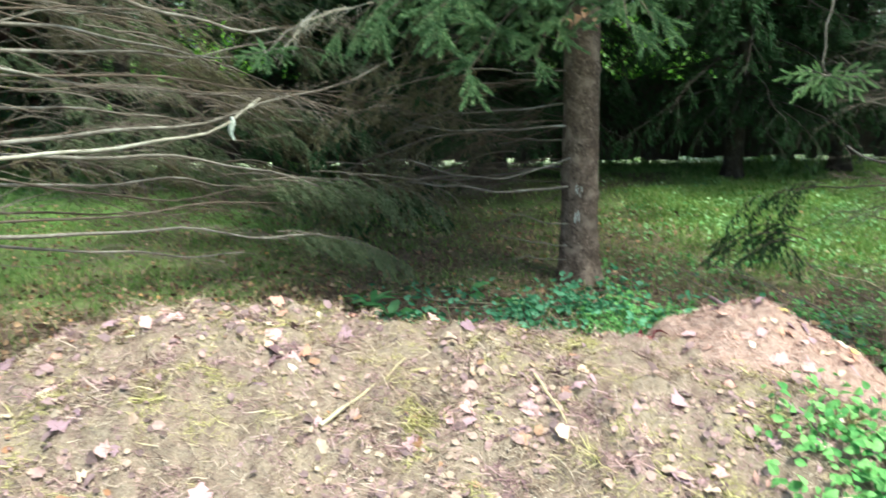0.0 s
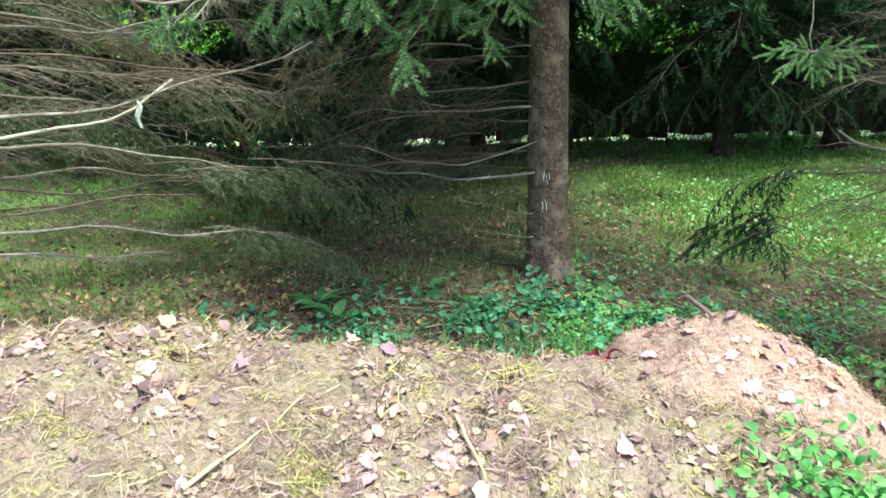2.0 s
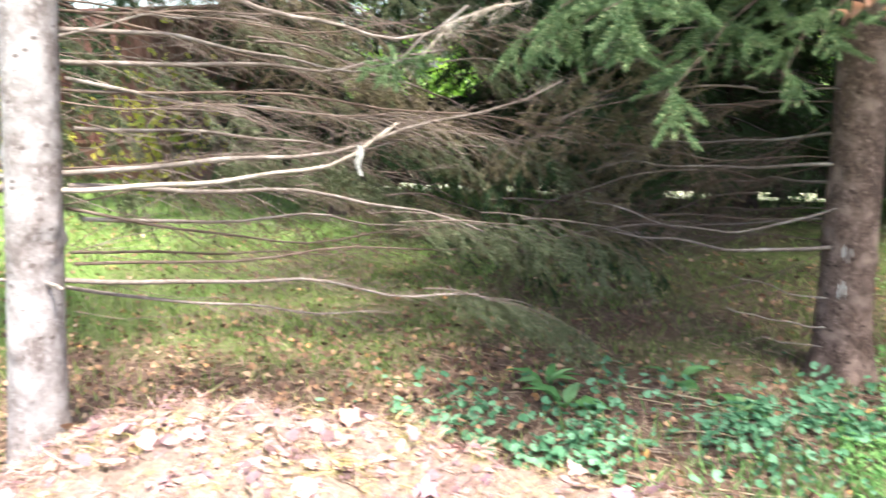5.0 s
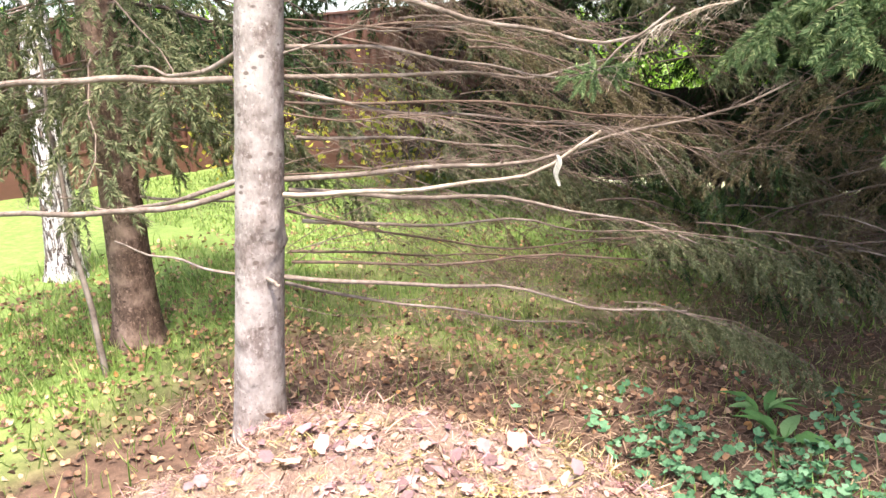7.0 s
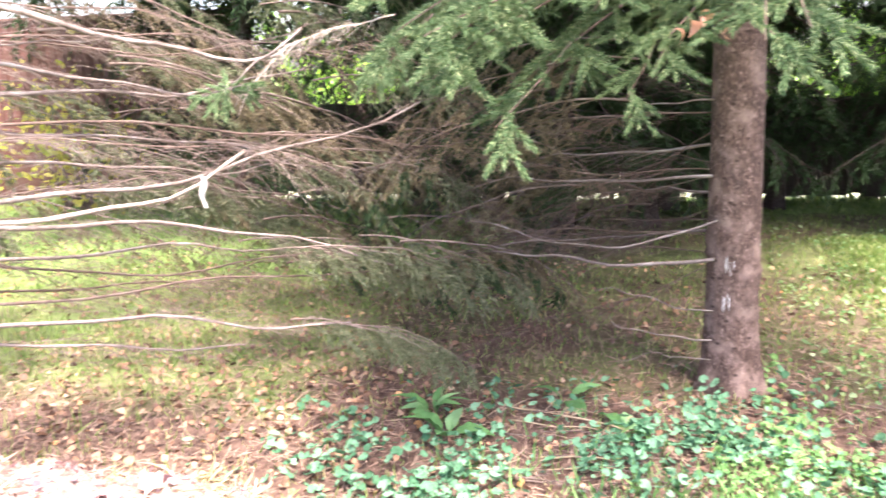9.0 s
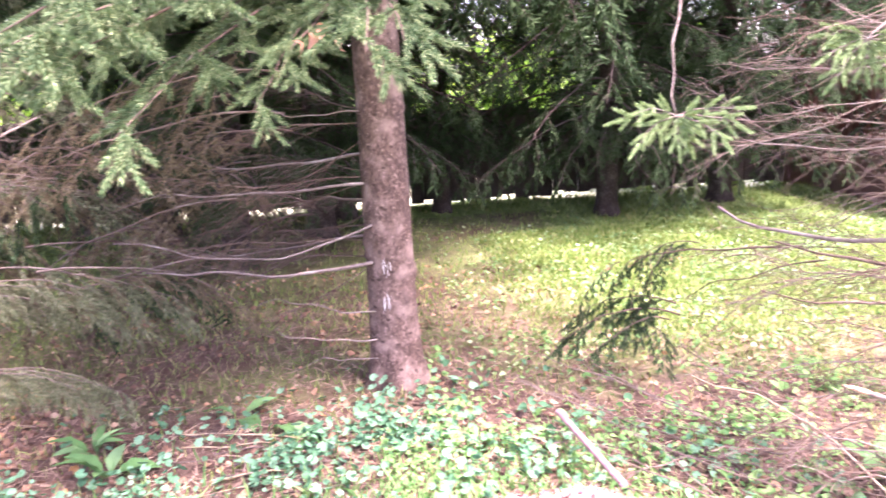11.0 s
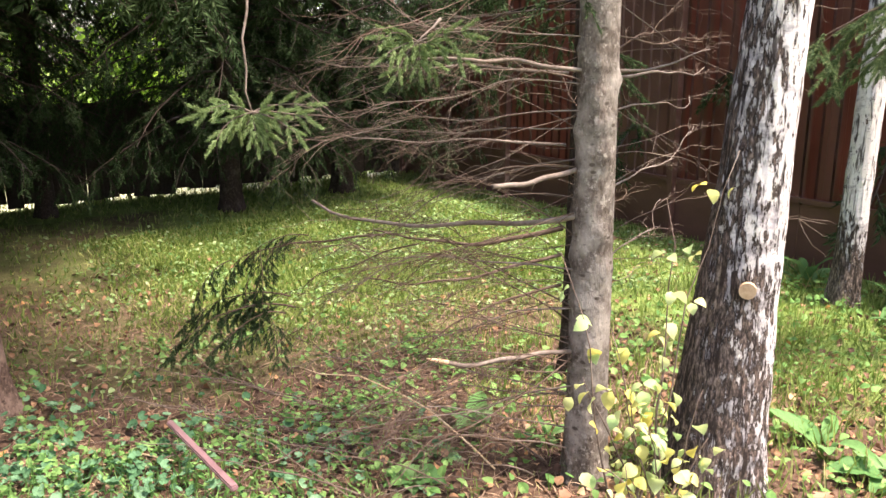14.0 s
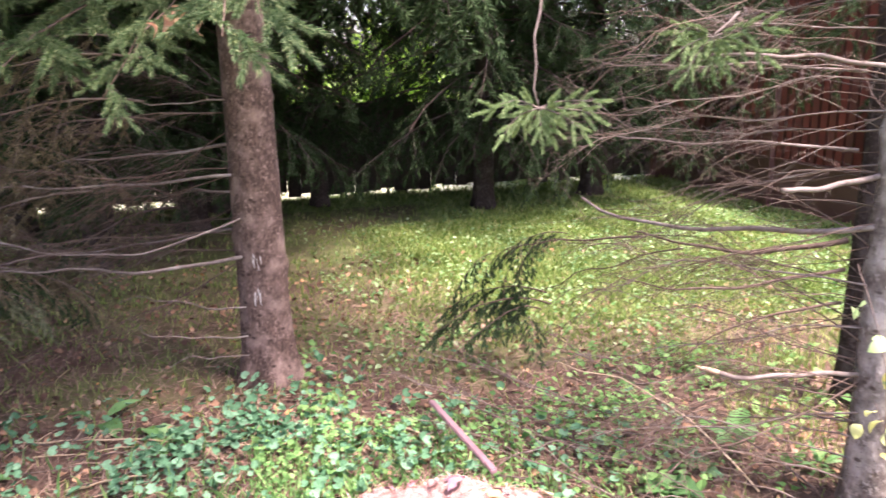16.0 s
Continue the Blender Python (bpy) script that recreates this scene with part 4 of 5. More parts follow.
dead_branch(SR, (2.60, 3.12, 0.80), (3.2, 3.4, 0.9), 0.0, 0.0058, 0.4, 0.080, 0.1, 157)
dead_branch(SR, (2.60, 3.12, 1.30), (3.1, 3.2, 1.32), 0.0, 0.0065, 0.4, 0.080, 0.1, 158)
rr = random.Random(9)
for i in range(12):
    yaw, z, ln = radians(rr.uniform(105, 185)), rr.uniform(0.35, 1.75), rr.uniform(0.6, 1.1)
    dead_branch(SR, (2.52, 3.14, z), (2.52 + ln * math.cos(yaw), 3.14 + ln * math.sin(yaw), z + rr.uniform(-0.45, 0.35)), rr.uniform(-0.09, 0.09), rr.uniform(0.0035, 0.0055), 0.5, 0.03, 0.25, 440 + i, material=DEADDARK, twigs=DEADDARK)
for i in range(5):
    yaw, ln = radians(rr.uniform(110, 175)), rr.uniform(0.5, 0.9)
    dead_branch(SR, (2.50, 3.14, rr.uniform(0.15, 0.5)), (2.50 + ln * math.cos(yaw), 3.14 + ln * math.sin(yaw), rr.uniform(0.1, 0.4)), rr.uniform(-0.06, 0.03), 0.005, 0.3, 0.05, 0.0, 460 + i, twigs=DEADDARK)
for i in range(5):
    yaw, z, ln = radians(rr.uniform(-15, 75)), rr.uniform(0.9, 1.75), rr.uniform(0.4, 0.8)
    dead_branch(SR, (2.60, 3.14, z), (2.60 + ln * math.cos(yaw), 3.14 + ln * math.sin(yaw), z + rr.uniform(-0.1, 0.2)), 0.0, 0.006, 0.4, 0.04, 0.1, 480 + i, material=DEADDARK, twigs=DEADDARK)
rm2 = random.Random(14)
for i in range(11):
    yaw, z, ln = radians(rm2.uniform(125, 200)), rm2.uniform(0.55, 1.6), rm2.uniform(0.9, 1.7)
    dead_branch(SM, (0.78, 4.78, z), (0.78 + ln * math.cos(yaw), 4.78 + ln * math.sin(yaw), z + rm2.uniform(-0.45, 0.25)), rm2.uniform(-0.05, 0.08), rm2.uniform(0.004, 0.007), 0.6, 0.022, 0.3, 500 + i, material=DEADDARK, twigs=DEADDARK)
for i in range(6):
    yaw, z, ln = radians(rm2.uniform(40, 75)), rm2.uniform(0.5, 1.7), rm2.uniform(1.5, 2.4)
    dead_branch(SL, (-1.78, 3.1, z), (-1.78 + ln * math.cos(yaw), 3.1 + ln * math.sin(yaw), z + rm2.uniform(-0.35, 0.05)), rm2.uniform(-0.05, 0.08), rm2.uniform(0.006, 0.01), 0.6, 0.03, 0.35, 530 + i, material=DEADDARK, twigs=DEADDARK)


def wild_twigs(tree, x, y, z0, z1, yaw0, yaw1, strands, seed, material):
    """Long thin arching twigs that cross each other, forked near their tips."""
    rng = random.Random(seed)
    m = Mesh()
    base = np.array(tree.location)
    for k in range(strands):
        yaw, ln, z = radians(rng.uniform(yaw0, yaw1)), rng.uniform(0.35, 1.0), rng.uniform(z0, z1)
        p0 = np.array((x, y, z)) - base
        p1 = p0 + np.array((ln * math.cos(yaw), ln * math.sin(yaw), rng.uniform(-0.6, 0.25) * ln))
        pts = curve_points(p0, p1, rng.uniform(-0.16, 0.10) * ln, 12, rng, 0.035)
        r = rng.uniform(0.0010, 0.0021)
        m.tube(pts, np.linspace(r, r * 0.35, 12), 4)
        for j in range(rng.randint(3, 7)):
            i = rng.randint(3, 10)
            d = pts[i] - pts[i - 1]
            d /= np.linalg.norm(d) + 1e-9
            e = pts[i] + (d * rng.uniform(0.3, 1.0) + np.array((rng.uniform(-0.6, 0.6), rng.uniform(-0.6, 0.6), rng.uniform(-0.9, 0.5)))) * rng.uniform(0.08, 0.26)
            m.tube(curve_points(pts[i], e, rng.uniform(-0.03, 0.03), 6, rng, 0.05), np.linspace(r * 0.6, r * 0.25, 6), 3)
    part("branch", m.data("wild_twigs", material), tree, "thin bare arching twigs")


for i in range(9):
    wild_twigs(SR, 2.51, 3.15, 0.15 + 0.16 * i, 0.45 + 0.16 * i, 95, 190, 6, 600 + i, DEADTWIG if i % 2 else DEADDARK)
for i in range(4):
    wild_twigs(SR, 2.60, 3.13, 0.7 + 0.25 * i, 1.0 + 0.25 * i, -30, 70, 4, 620 + i, DEADTWIG)
for i in range(6):
    wild_twigs(SL, -1.78, 3.08, 0.6 + 0.2 * i, 0.9 + 0.2 * i, 15, 75, 5, 640 + i, DEADTWIG)
# the dark tree behind it
dead_branch(SD, (3.06, 3.86, 0.74), (2.35, 4.25, 0.72), 0.05, 0.017, 0.5, 0.05, 0.2, 161, material=DEADDARK, twigs=DEADDARK)
dead_branch(SD, (3.06, 3.86, 0.62), (2.2, 4.1, 0.55), 0.03, 0.012, 0.5, 0.04, 0.2, 162, material=DEADDARK, twigs=DEADDARK)
dead_branch(SD, (3.06, 3.86, 0.48), (2.4, 4.0, 0.25), -0.05, 0.010, 0.4, 0.05, 0.1, 163, material=DEADDARK, twigs=DEADDARK)
dead_branch(SD, (3.06, 3.86, 1.1), (2.2, 4.3, 1.15), 0.0, 0.010, 0.55, 0.03, 0.2, 164)
dead_branch(SD, (3.06, 3.86, 1.4), (2.1, 4.2, 1.45), 0.0, 0.010, 0.55, 0.03, 0.2, 165)
for i, (bt, p, q) in enumerate(((spruce_far_left, (-3.4, 3.5, 1.25), (-2.7, 4.3, 1.05)), (spruce_far_left, (-3.4, 3.5, 1.45), (-2.6, 3.9, 1.35)), (spruce_far_left, (-3.45, 3.45, 1.35), (-4.2, 3.0, 1.25)), (spruce_far_left, (-3.4, 3.5, 0.85), (-2.9, 4.2, 0.75)))):
    dead_branch(bt, p, q, 0.03, 0.012, 0.6, 0.028, 0.35, 170 + i)


# ---- living boughs in view ----
def hung(tree, pair, p, yaw, pitch, size, roll=0, label=""):
    base = tree.location
    return add_bough(tree, pair, aim((p[0] - base.x, p[1] - base.y, p[2] - base.z), yaw, pitch, roll, size), label)


def reach_to(tree, pair, p, tip, length, droop):
    """Hangs a bough so that it starts at p and ends at the tip."""
    d = Vector(tip) - Vector(p)
    flat = math.hypot(d.x, d.y)
    pitch = math.degrees(math.atan2(d.z, flat) + math.atan2(droop, length))
    hung(tree, pair, p, math.degrees(math.atan2(d.y, d.x)), pitch, d.length / math.hypot(length, droop))


for i, (p, yaw, pitch, size) in enumerate((((0.66, 4.76, 1.92), 205, -8, 1.25), ((0.80, 4.60, 1.96), 232, -12, 1.1), ((0.5, 4.5, 1.90), 222, -12, 0.9), ((0.3, 4.4, 1.84), 196, -10, 1.0), ((0.3, 4.3, 1.9), 205, -14, 0.9))):
    hung(SM, NEAR_BOUGH[i % 3], p, yaw, pitch, size)
for i, (z, tip) in enumerate(((1.76, (0.07, 3.30, 1.35)), (1.82, (-0.05, 3.24, 1.43)), (1.90, (-0.07, 3.14, 1.51)), (1.78, (0.38, 3.57, 1.39)), (1.82, (0.475, 3.50, 1.44)),
                              (1.92, (0.80, 3.17, 1.50)), (1.96, (0.69, 3.2, 1.54)), (1.98, (0.30, 3.28, 1.62)), (1.97, (0.0, 3.3, 1.62)),
                              (1.95, (-0.28, 3.45, 1.58)), (1.99, (-0.38, 3.6, 1.66)))):
    reach_to(SM, LONG_BOUGH[i % 3], (0.80, 4.66, z), tip, 1.5, 0.30)
for i, (p, yaw, pitch, size) in enumerate((((4.85, 2.75, 1.78), 135, -8, 1.05), ((4.85, 2.75, 1.66), 128, -6, 0.95), ((4.9, 2.8, 1.92), 142, -10, 1.1), ((4.9, 2.8, 1.72), 150, -6, 0.9), ((4.8, 2.7, 1.88), 122, -8, 1.1))):
    hung(spruce_aside, NEAR_BOUGH[i % 3], p, yaw, pitch, size)
# the dull green ends of the left tree's lower branches
for i, (p, yaw, pitch, size) in enumerate((((-0.95, 3.95, 0.80), 38, -4, 0.85), ((-0.75, 4.1, 0.78), 22, -6, 0.75), ((-0.80, 3.8, 0.58), 42, -10, 0.7), ((-0.70, 3.85, 0.56), 20, -10, 0.65), ((-1.0, 4.3, 0.72), 60, -8, 0.9), ((-1.2, 4.3, 1.1), 50, -8, 0.9), ((-1.3, 4.4, 0.75), 70, -10, 0.9), ((-0.85, 4.0, 0.80), 30, -2, 1.0), ((-0.7, 4.25, 0.80), 12, -5, 0.95), ((-0.75, 3.85, 0.55), 30, -6, 0.8), ((-0.6, 4.0, 0.50), 8, -8, 0.6), ((-1.1, 4.0, 0.82), 45, -3, 1.0))):
    hung(SL, DULL_BOUGH[i % 2], p, yaw, pitch, size)
# shaded green boughs between the left and the middle tree
rg = random.Random(21)
for i in range(12):
    yaw, z, out = radians(rg.uniform(135, 200)), 0.62 + 0.085 * i, rg.uniform(0.35, 0.9)
    hung(SM, (BROWN_BOUGH if i % 3 else SHADE_BOUGH)[i % 2], (0.84 + out * math.cos(yaw), 4.77 + out * math.sin(yaw), z), math.degrees(yaw) + rg.uniform(-20, 20), rg.uniform(-12, 4), rg.uniform(0.9, 1.35))
for i in range(9):
    hung(SL, (BROWN_BOUGH if i % 3 else SHADE_BOUGH)[i % 2], (rg.uniform(-1.35, -0.35), rg.uniform(4.2, 5.0), rg.uniform(0.62, 1.25)), rg.uniform(15, 70), rg.uniform(-10, 2), rg.uniform(0.9, 1.25))
for i in range(30):
    hung(SL, (DULL_BOUGH + BROWN_BOUGH)[i % 4], (rg.uniform(-2.6, -0.9), rg.uniform(3.9, 5.4), 0.7 + 0.045 * i), rg.uniform(20, 95), rg.uniform(-12, 4), rg.uniform(1.0, 1.6))
# dark drooping bough over the lawn
for i, (p, yaw, pitch, size) in enumerate((((2.05, 4.60, 0.66), 205, -28, 0.36), ((1.95, 4.6, 0.64), 250, -34, 0.34), ((1.92, 4.6, 0.63), 145, -30, 0.36), ((2.2, 4.65, 0.66), 180, 8, 0.42), ((1.82, 4.62, 0.60), 190, -20, 0.34), ((2.1, 4.6, 0.34), 186, 17, 0.72), ((2.05, 4.6, 0.32), 205, 16, 0.55), ((2.1, 4.65, 0.38), 165, 14, 0.6), ((1.95, 4.5, 0.32), 255, 12, 0.4), ((1.9, 4.62, 0.52), 215, -60, 0.3))):
    hung(SD, DARK_BOUGH[i % 2], p, yaw, pitch, size * 0.95)
dead_branch(SD, (2.36, 4.24, 0.72), (1.86, 4.62, 0.60), -0.02, 0.008, 0.2, 0.05, 0.4, 166, material=DEADDARK, twigs=DEADDARK)
dead_branch(SD, (2.5, 4.15, 0.68), (1.95, 4.62, 0.33), -0.05, 0.007, 0.25, 0.05, 0.4, 167, material=DEADDARK, twigs=DEADDARK)


def sprig(tree, top, tip, seed, size, arms=8, fall=0.8, needle=NEEDLE_YOUNG):
    """A hanging twig whose end spreads into drooping branchlets with short, thick fresh shoots."""
    rng = random.Random(seed)
    base = np.array(tree.location)
    wood, green = Mesh(), Mesh()
    hang = curve_points(np.array(top) - base, np.array(tip) - base, 0.0, 8, rng, 0.03)
    wood.tube(hang, np.linspace(0.0045, 0.0026, 8), 5)
    tip = hang[-1]
    across, deep = np.array((0.94, -0.33, 0)), np.array((0.33, 0.94, 0))
    for k in range(arms):
        a = radians(-14 + 208 * (k + rng.uniform(-0.2, 0.2)) / (arms - 1))
        reach = size * rng.uniform(0.75, 1.1) * (0.72 + 0.28 * abs(math.cos(a)))
        e = tip + across * math.cos(a) * reach + deep * rng.uniform(-0.5, 0.5) * size - np.array((0, 0, max(-0.1, math.sin(a)) * reach * fall))
        q = curve_points(tip, e, -0.10 * size, 8, rng, 0.03)
        wood.tube(q, np.linspace(0.0024, 0.001, 8), 4)
        for j in (1, 3, 5, 7):
            d = q[j] - q[j - 1]
            d /= np.linalg.norm(d)
            if j == 7:
                shoot(green, q[j] - d * 0.02, d, 0.05, rng, 220, 0.0125, 0.0024, 0.8)
                continue
            for way in (1, -1):
                o = np.cross(d, deep) * way
                w = d * rng.uniform(0.7, 1.1) + o * rng.uniform(0.45, 0.85) + np.array((0, 0, rng.uniform(-0.55, 0.0)))
                w /= np.linalg.norm(w)
                sl = rng.uniform(0.038, 0.058)
                wood.tube(np.array([q[j], q[j] + w * sl * 0.9]), (0.0014, 0.0008), 3)
                shoot(green, q[j], w, sl, rng, 200, 0.0125, 0.0024, 0.8)
    b = part("branch", wood.data("sprig_wood", DEADWOOD), tree, "thin hanging twig with a fan of fresh green shoots")
    tagged(part("needle_spray", green.data("sprig_needles", needle, False), b), kind="stuff")


sprig(SR, (1.54, 3.40, 1.78), (1.49, 3.30, 1.305), 201, 0.16, 9, 0.75)
sprig(SR, (1.99, 3.16, 1.56), (1.91, 3.14, 1.50), 202, 0.14, 7, 1.0)
sprig(SL, (-0.50, 3.42, 1.58), (-0.70, 3.33, 1.42), 203, 0.10, 6, needle=NEEDLE_BLUE)
dead_branch(SL, (-0.30, 3.65, 1.62), (-0.66, 3.34, 1.44), -0.03, 0.0045, 0.22, 0.012, 0.35, 180, tip=0.5, material=PALEWOOD, twigs=PALEWOOD)
dead_branch(SR, (2.4, 3.2, 1.75), (1.50, 3.35, 1.72), 0.0, 0.0065, 0.4, 0.064, 0.2, 181)

# ---- foliage beyond the fences ----
def far_bush(x, y, w, h, seed, n, size=0.09, material=BUSH, low=0.05):
    bush = tagged(new("leafy_bush"), "bright green leafy bush beyond the fence", "bush", "bushes")
    bush.location = (x, y, ground_z(x, y))
    rs, rng = np.random.RandomState(seed), random.Random(seed)
    stems, crown = Mesh(), Mesh()
    v, f = leaf_template(0.34, steps=4)
    centres = []
    for k in range(9):
        tip = np.array((rng.uniform(-w, w), rng.uniform(-0.6, 0.6), rng.uniform(0.5, 1) * h))
        pts = curve_points((rng.uniform(-0.2, 0.2), 0, -0.05), tip, 0.0, 7, rng, 0.04)
        stems.tube(pts, np.linspace(0.03, 0.006, 7), 5)
        centres.append(pts[2:])
    c = np.concatenate(centres)
    p = c[rs.randint(0, len(c), n)] + rs.normal(0, 0.26, (n, 3))
    p[:, 2] = np.abs(p[:, 2] - low) + low
    scatter(crown, v, f, p, rot_frames(rs.normal(0, 1, (n, 3)) + np.array((0, 0, -0.4)), rs.uniform(0, 6, n)), rs.uniform(0.6, 1.2, n) * size)
    part("stem", stems.data("bush_stem", DEADDARK), bush)
    tagged(part("crown", crown.data("bush_leaves", material), bush), kind="stuff")


for k in range(9):
    far_bush(-8.4 + k * 2.0, 15.8 + 0.5 * (k % 3), 1.15, 4.2, 300 + k, 2200)
for bx, by in ((2.2, 11.5), (3.0, 12.0), (-2.3, 11.4), (-3.4, 11.8)):
    far_bush(bx, by, 0.7, 2.6, 311 + int(bx * 3), 1600, 0.085, low=0.8)
far_bush(-7.6, 7.9, 0.8, 1.6, 321, 700, material=YELLOW_BUSH)
far_bush(-5.6, 8.4, 0.7, 1.5, 322, 600, material=YELLOW_BUSH)
for k in range(6):
    far_bush(-11.2 - 0.4 * (k % 2), 1.0 + 1.9 * k, 1.0, 3.6, 330 + k, 1100)


# Bright strip added for the sunlit ground glimpsed under the fence.
def sunlit_strip():
    m = Mesh()
    xs = np.linspace(-16, 14, 60)
    rows = np.linspace(2.2, 5.6, 9)
    v = [(x, fence_y(x) + w + 0.12 * fbm(x * 2, w), ground_z(x, fence_y(x) + w) + 0.02 + 0.02 * fbm(x * 3, w * 3, 5)) for w in rows for x in xs]
    f = []
    for j in range(len(rows) - 1):
        for i in range(59):
            a = j * 60 + i
            f += [(a, a + 1, a + 61), (a, a + 61, a + 60)]
    m.add(v, f)
    tagged(new("road", m.data("road", SUNLIT_GROUND)), "pale strip coloured like sunlit ground below the board fence", "road", kind="structure")


sunlit_strip()


# ---- what lies and grows on the ground ----
RS = np.random.RandomState(11)


def in_view_strip(n, x0, x1, y0, y1):
    return np.stack([RS.uniform(x0, x1, n), RS.uniform(y0, y1, n)], 1)


def settle(xy, lift=0.0):
    return np.array([(x, y, surface_z(x, y) + lift) for x, y in xy])


def surface_tilt(xy, fn=surface_z):
    e = 0.02
    return np.array([((fn(x - e, y) - fn(x + e, y)) / (2 * e), (fn(x, y - e) - fn(x, y + e)) / (2 * e), 1.0) for x, y in xy])


def flat_frames(xy, wild=0.35):
    """Frames that lie on the surface, each turned and tipped at random."""
    n = len(xy)
    nrm = surface_tilt(xy) + RS.normal(0, wild, (n, 3)) * np.array((1, 1, 0.3))
    nrm /= np.linalg.norm(nrm, axis=1, keepdims=True)
    a = RS.uniform(0, 2 * math.pi, n)
    d = np.stack([np.cos(a), np.sin(a), np.zeros(n)], 1)
    d -= nrm * (d * nrm).sum(1, keepdims=True)
    d /= np.linalg.norm(d, axis=1, keepdims=True)
    return np.stack([d, np.cross(nrm, d), nrm], 2)


def stuff(name, mesh, material, label, category, smooth_shade=False):
    ob = new(name, mesh.data(name, material, smooth_shade))
    return tagged(ob, label, category, kind="stuff")


def blades(name, xy, lengths, width, material, label, category, lean=0.5):
    m = Mesh()
    n = len(xy)
    pos = settle(xy, -0.004)
    a = RS.uniform(0, 2 * math.pi, n)
    k = np.abs(RS.normal(0, lean, n))
    d = np.stack([np.cos(a) * k, np.sin(a) * k, np.ones(n)], 1)
    t = BLADE_T[0] * np.array((1, width, 0.9))
    scatter(m, t, BLADE_T[1], pos, rot_frames(d, RS.uniform(0, 6.28, n)), lengths)
    return stuff(name, m, material, label, category)


def keep_by(xy, density):
    p = np.array([density(x, y) for x, y in xy])
    return xy[RS.uniform(0, 1, len(xy)) < p]


def off_heap(x, y):
    return max(heap_z(x, y, False), mound_z(x, y, False)) < 0.01


# lawn and thin grass under the trees
near = keep_by(in_view_strip(80000, -4.5, 6, 2.6, 6.5), lambda x, y: off_heap(x, y) * (0.04 + 0.16 * max(0, fbm(x * 2.2, y * 2.2, 31) + 0.3) + 0.85 * turf_at(x, y)))
blades("grass", near, RS.uniform(0.02, 0.07, len(near)), 0.05, GRASS, "short green grass", "grass", 0.7)
farther = keep_by(in_view_strip(70000, -9, 6, 5.5, 11), lambda x, y: 0.05 + 0.9 * turf_at(x, y))
blades("grass", farther, RS.uniform(0.02, 0.065, len(farther)), 0.1, GRASS, "green lawn grass between the trees", "grass", 0.7)


def lush(x, y):
    return off_heap(x, y) * math.exp(-((x - 0.95) / 0.6) ** 2 - ((y - 3.5) / 0.42) ** 2)


side_xy = keep_by(in_view_strip(26000, 2.6, 5.7, 1.6, 4.6), lambda x, y: 0.12 + 0.7 * max(0, fbm(x * 2.1, y * 2.1, 43) + 0.25))
blades("grass", side_xy, RS.uniform(0.05, 0.15, len(side_xy)), 0.026, GRASS, "pale tufted grass round the birches", "grass", 0.7)
lawn_xy = keep_by(in_view_strip(60000, 1.6, 5.0, 4.7, 8.0), lambda x, y: smooth(4.7, 5.4, y) * smooth(1.4, 2.2, x))
blades("grass", lawn_xy, RS.uniform(0.025, 0.07, len(lawn_xy)), 0.09, GRASS, "bright lawn beyond the slender spruce", "grass", 1.5)
tuft_xy = keep_by(in_view_strip(16000, -5.5, -1.5, 2.2, 5.0), lambda x, y: off_heap(x, y) * turf_at(x, y) * (0.15 + 0.8 * max(0, fbm(x * 1.8, y * 1.8, 41) + 0.2)))
blades("grass", tuft_xy, RS.uniform(0.07, 0.17, len(tuft_xy)), 0.022, GRASS, "longer grass round the pale spruce", "grass", 0.6)

green = keep_by(in_view_strip(15000, -0.3, 2.4, 2.9, 4.6), lush)
blades("grass", green, RS.uniform(0.035, 0.11, len(green)), 0.05, WEED, "fresh bright grass behind the mound", "grass", 0.8)

# ground ivy: round leaves in patches
def ivy_leaf():
    """A kidney-shaped leaf with a scalloped, lifted rim and a notch at its stalk."""
    k = 14
    v, f = [(0.0, 0.0, 0.0)], []
    for ring, lift in ((0.55, 0.02), (1.0, 0.12)):
        for i in range(k):
            a = 2 * math.pi * i / k
            r = 0.5 * ring * (1 - 0.75 * math.exp(-((math.pi - abs(a - math.pi)) / 0.35) ** 2) * ring) * (1 + (0.07 if i % 2 else -0.05) * ring)
            v.append((-r * math.cos(a), r * math.sin(a), lift + (0.04 if i % 2 else -0.03) * ring))
    for i in range(k):
        j = (i + 1) % k
        f += [(0, 1 + j, 1 + i), (1 + i, 1 + j, 1 + k + j), (1 + i, 1 + k + j, 1 + k + i)]
    return np.array(v), np.array(f)


LEAF_ROUND = ivy_leaf()


def ivy_at(x, y):
    if not off_heap(x, y):
        return 0.0
    a = math.exp(-((x - 0.75) / 0.75) ** 2 - ((y - 4.0) / 0.42) ** 2)
    b = 0.8 * math.exp(-((x + 0.35) / 0.55) ** 2 - ((y - 3.75) / 0.28) ** 2)
    c = 0.3 * math.exp(-((x - 1.8) / 0.45) ** 2 - ((y - 3.75) / 0.35) ** 2)
    e = 0.35 * math.exp(-((x - 0.85) / 0.4) ** 2 - ((y - 4.55) / 0.2) ** 2)
    return max(a, b, c, e) * (0.15 + 1.3 * max(0, fbm(x * 3.5, y * 3.5, 5) + 0.2))


ivy_xy = keep_by(in_view_strip(16000, -1.2, 2.6, 3.2, 4.9), ivy_at)
m = Mesh()
scatter(m, *LEAF_ROUND, settle(ivy_xy) + np.stack([np.zeros(len(ivy_xy)), np.zeros(len(ivy_xy)), RS.uniform(0.01, 0.085, len(ivy_xy))], 1), flat_frames(ivy_xy, 0.5), RS.uniform(0.014, 0.046, len(ivy_xy)))
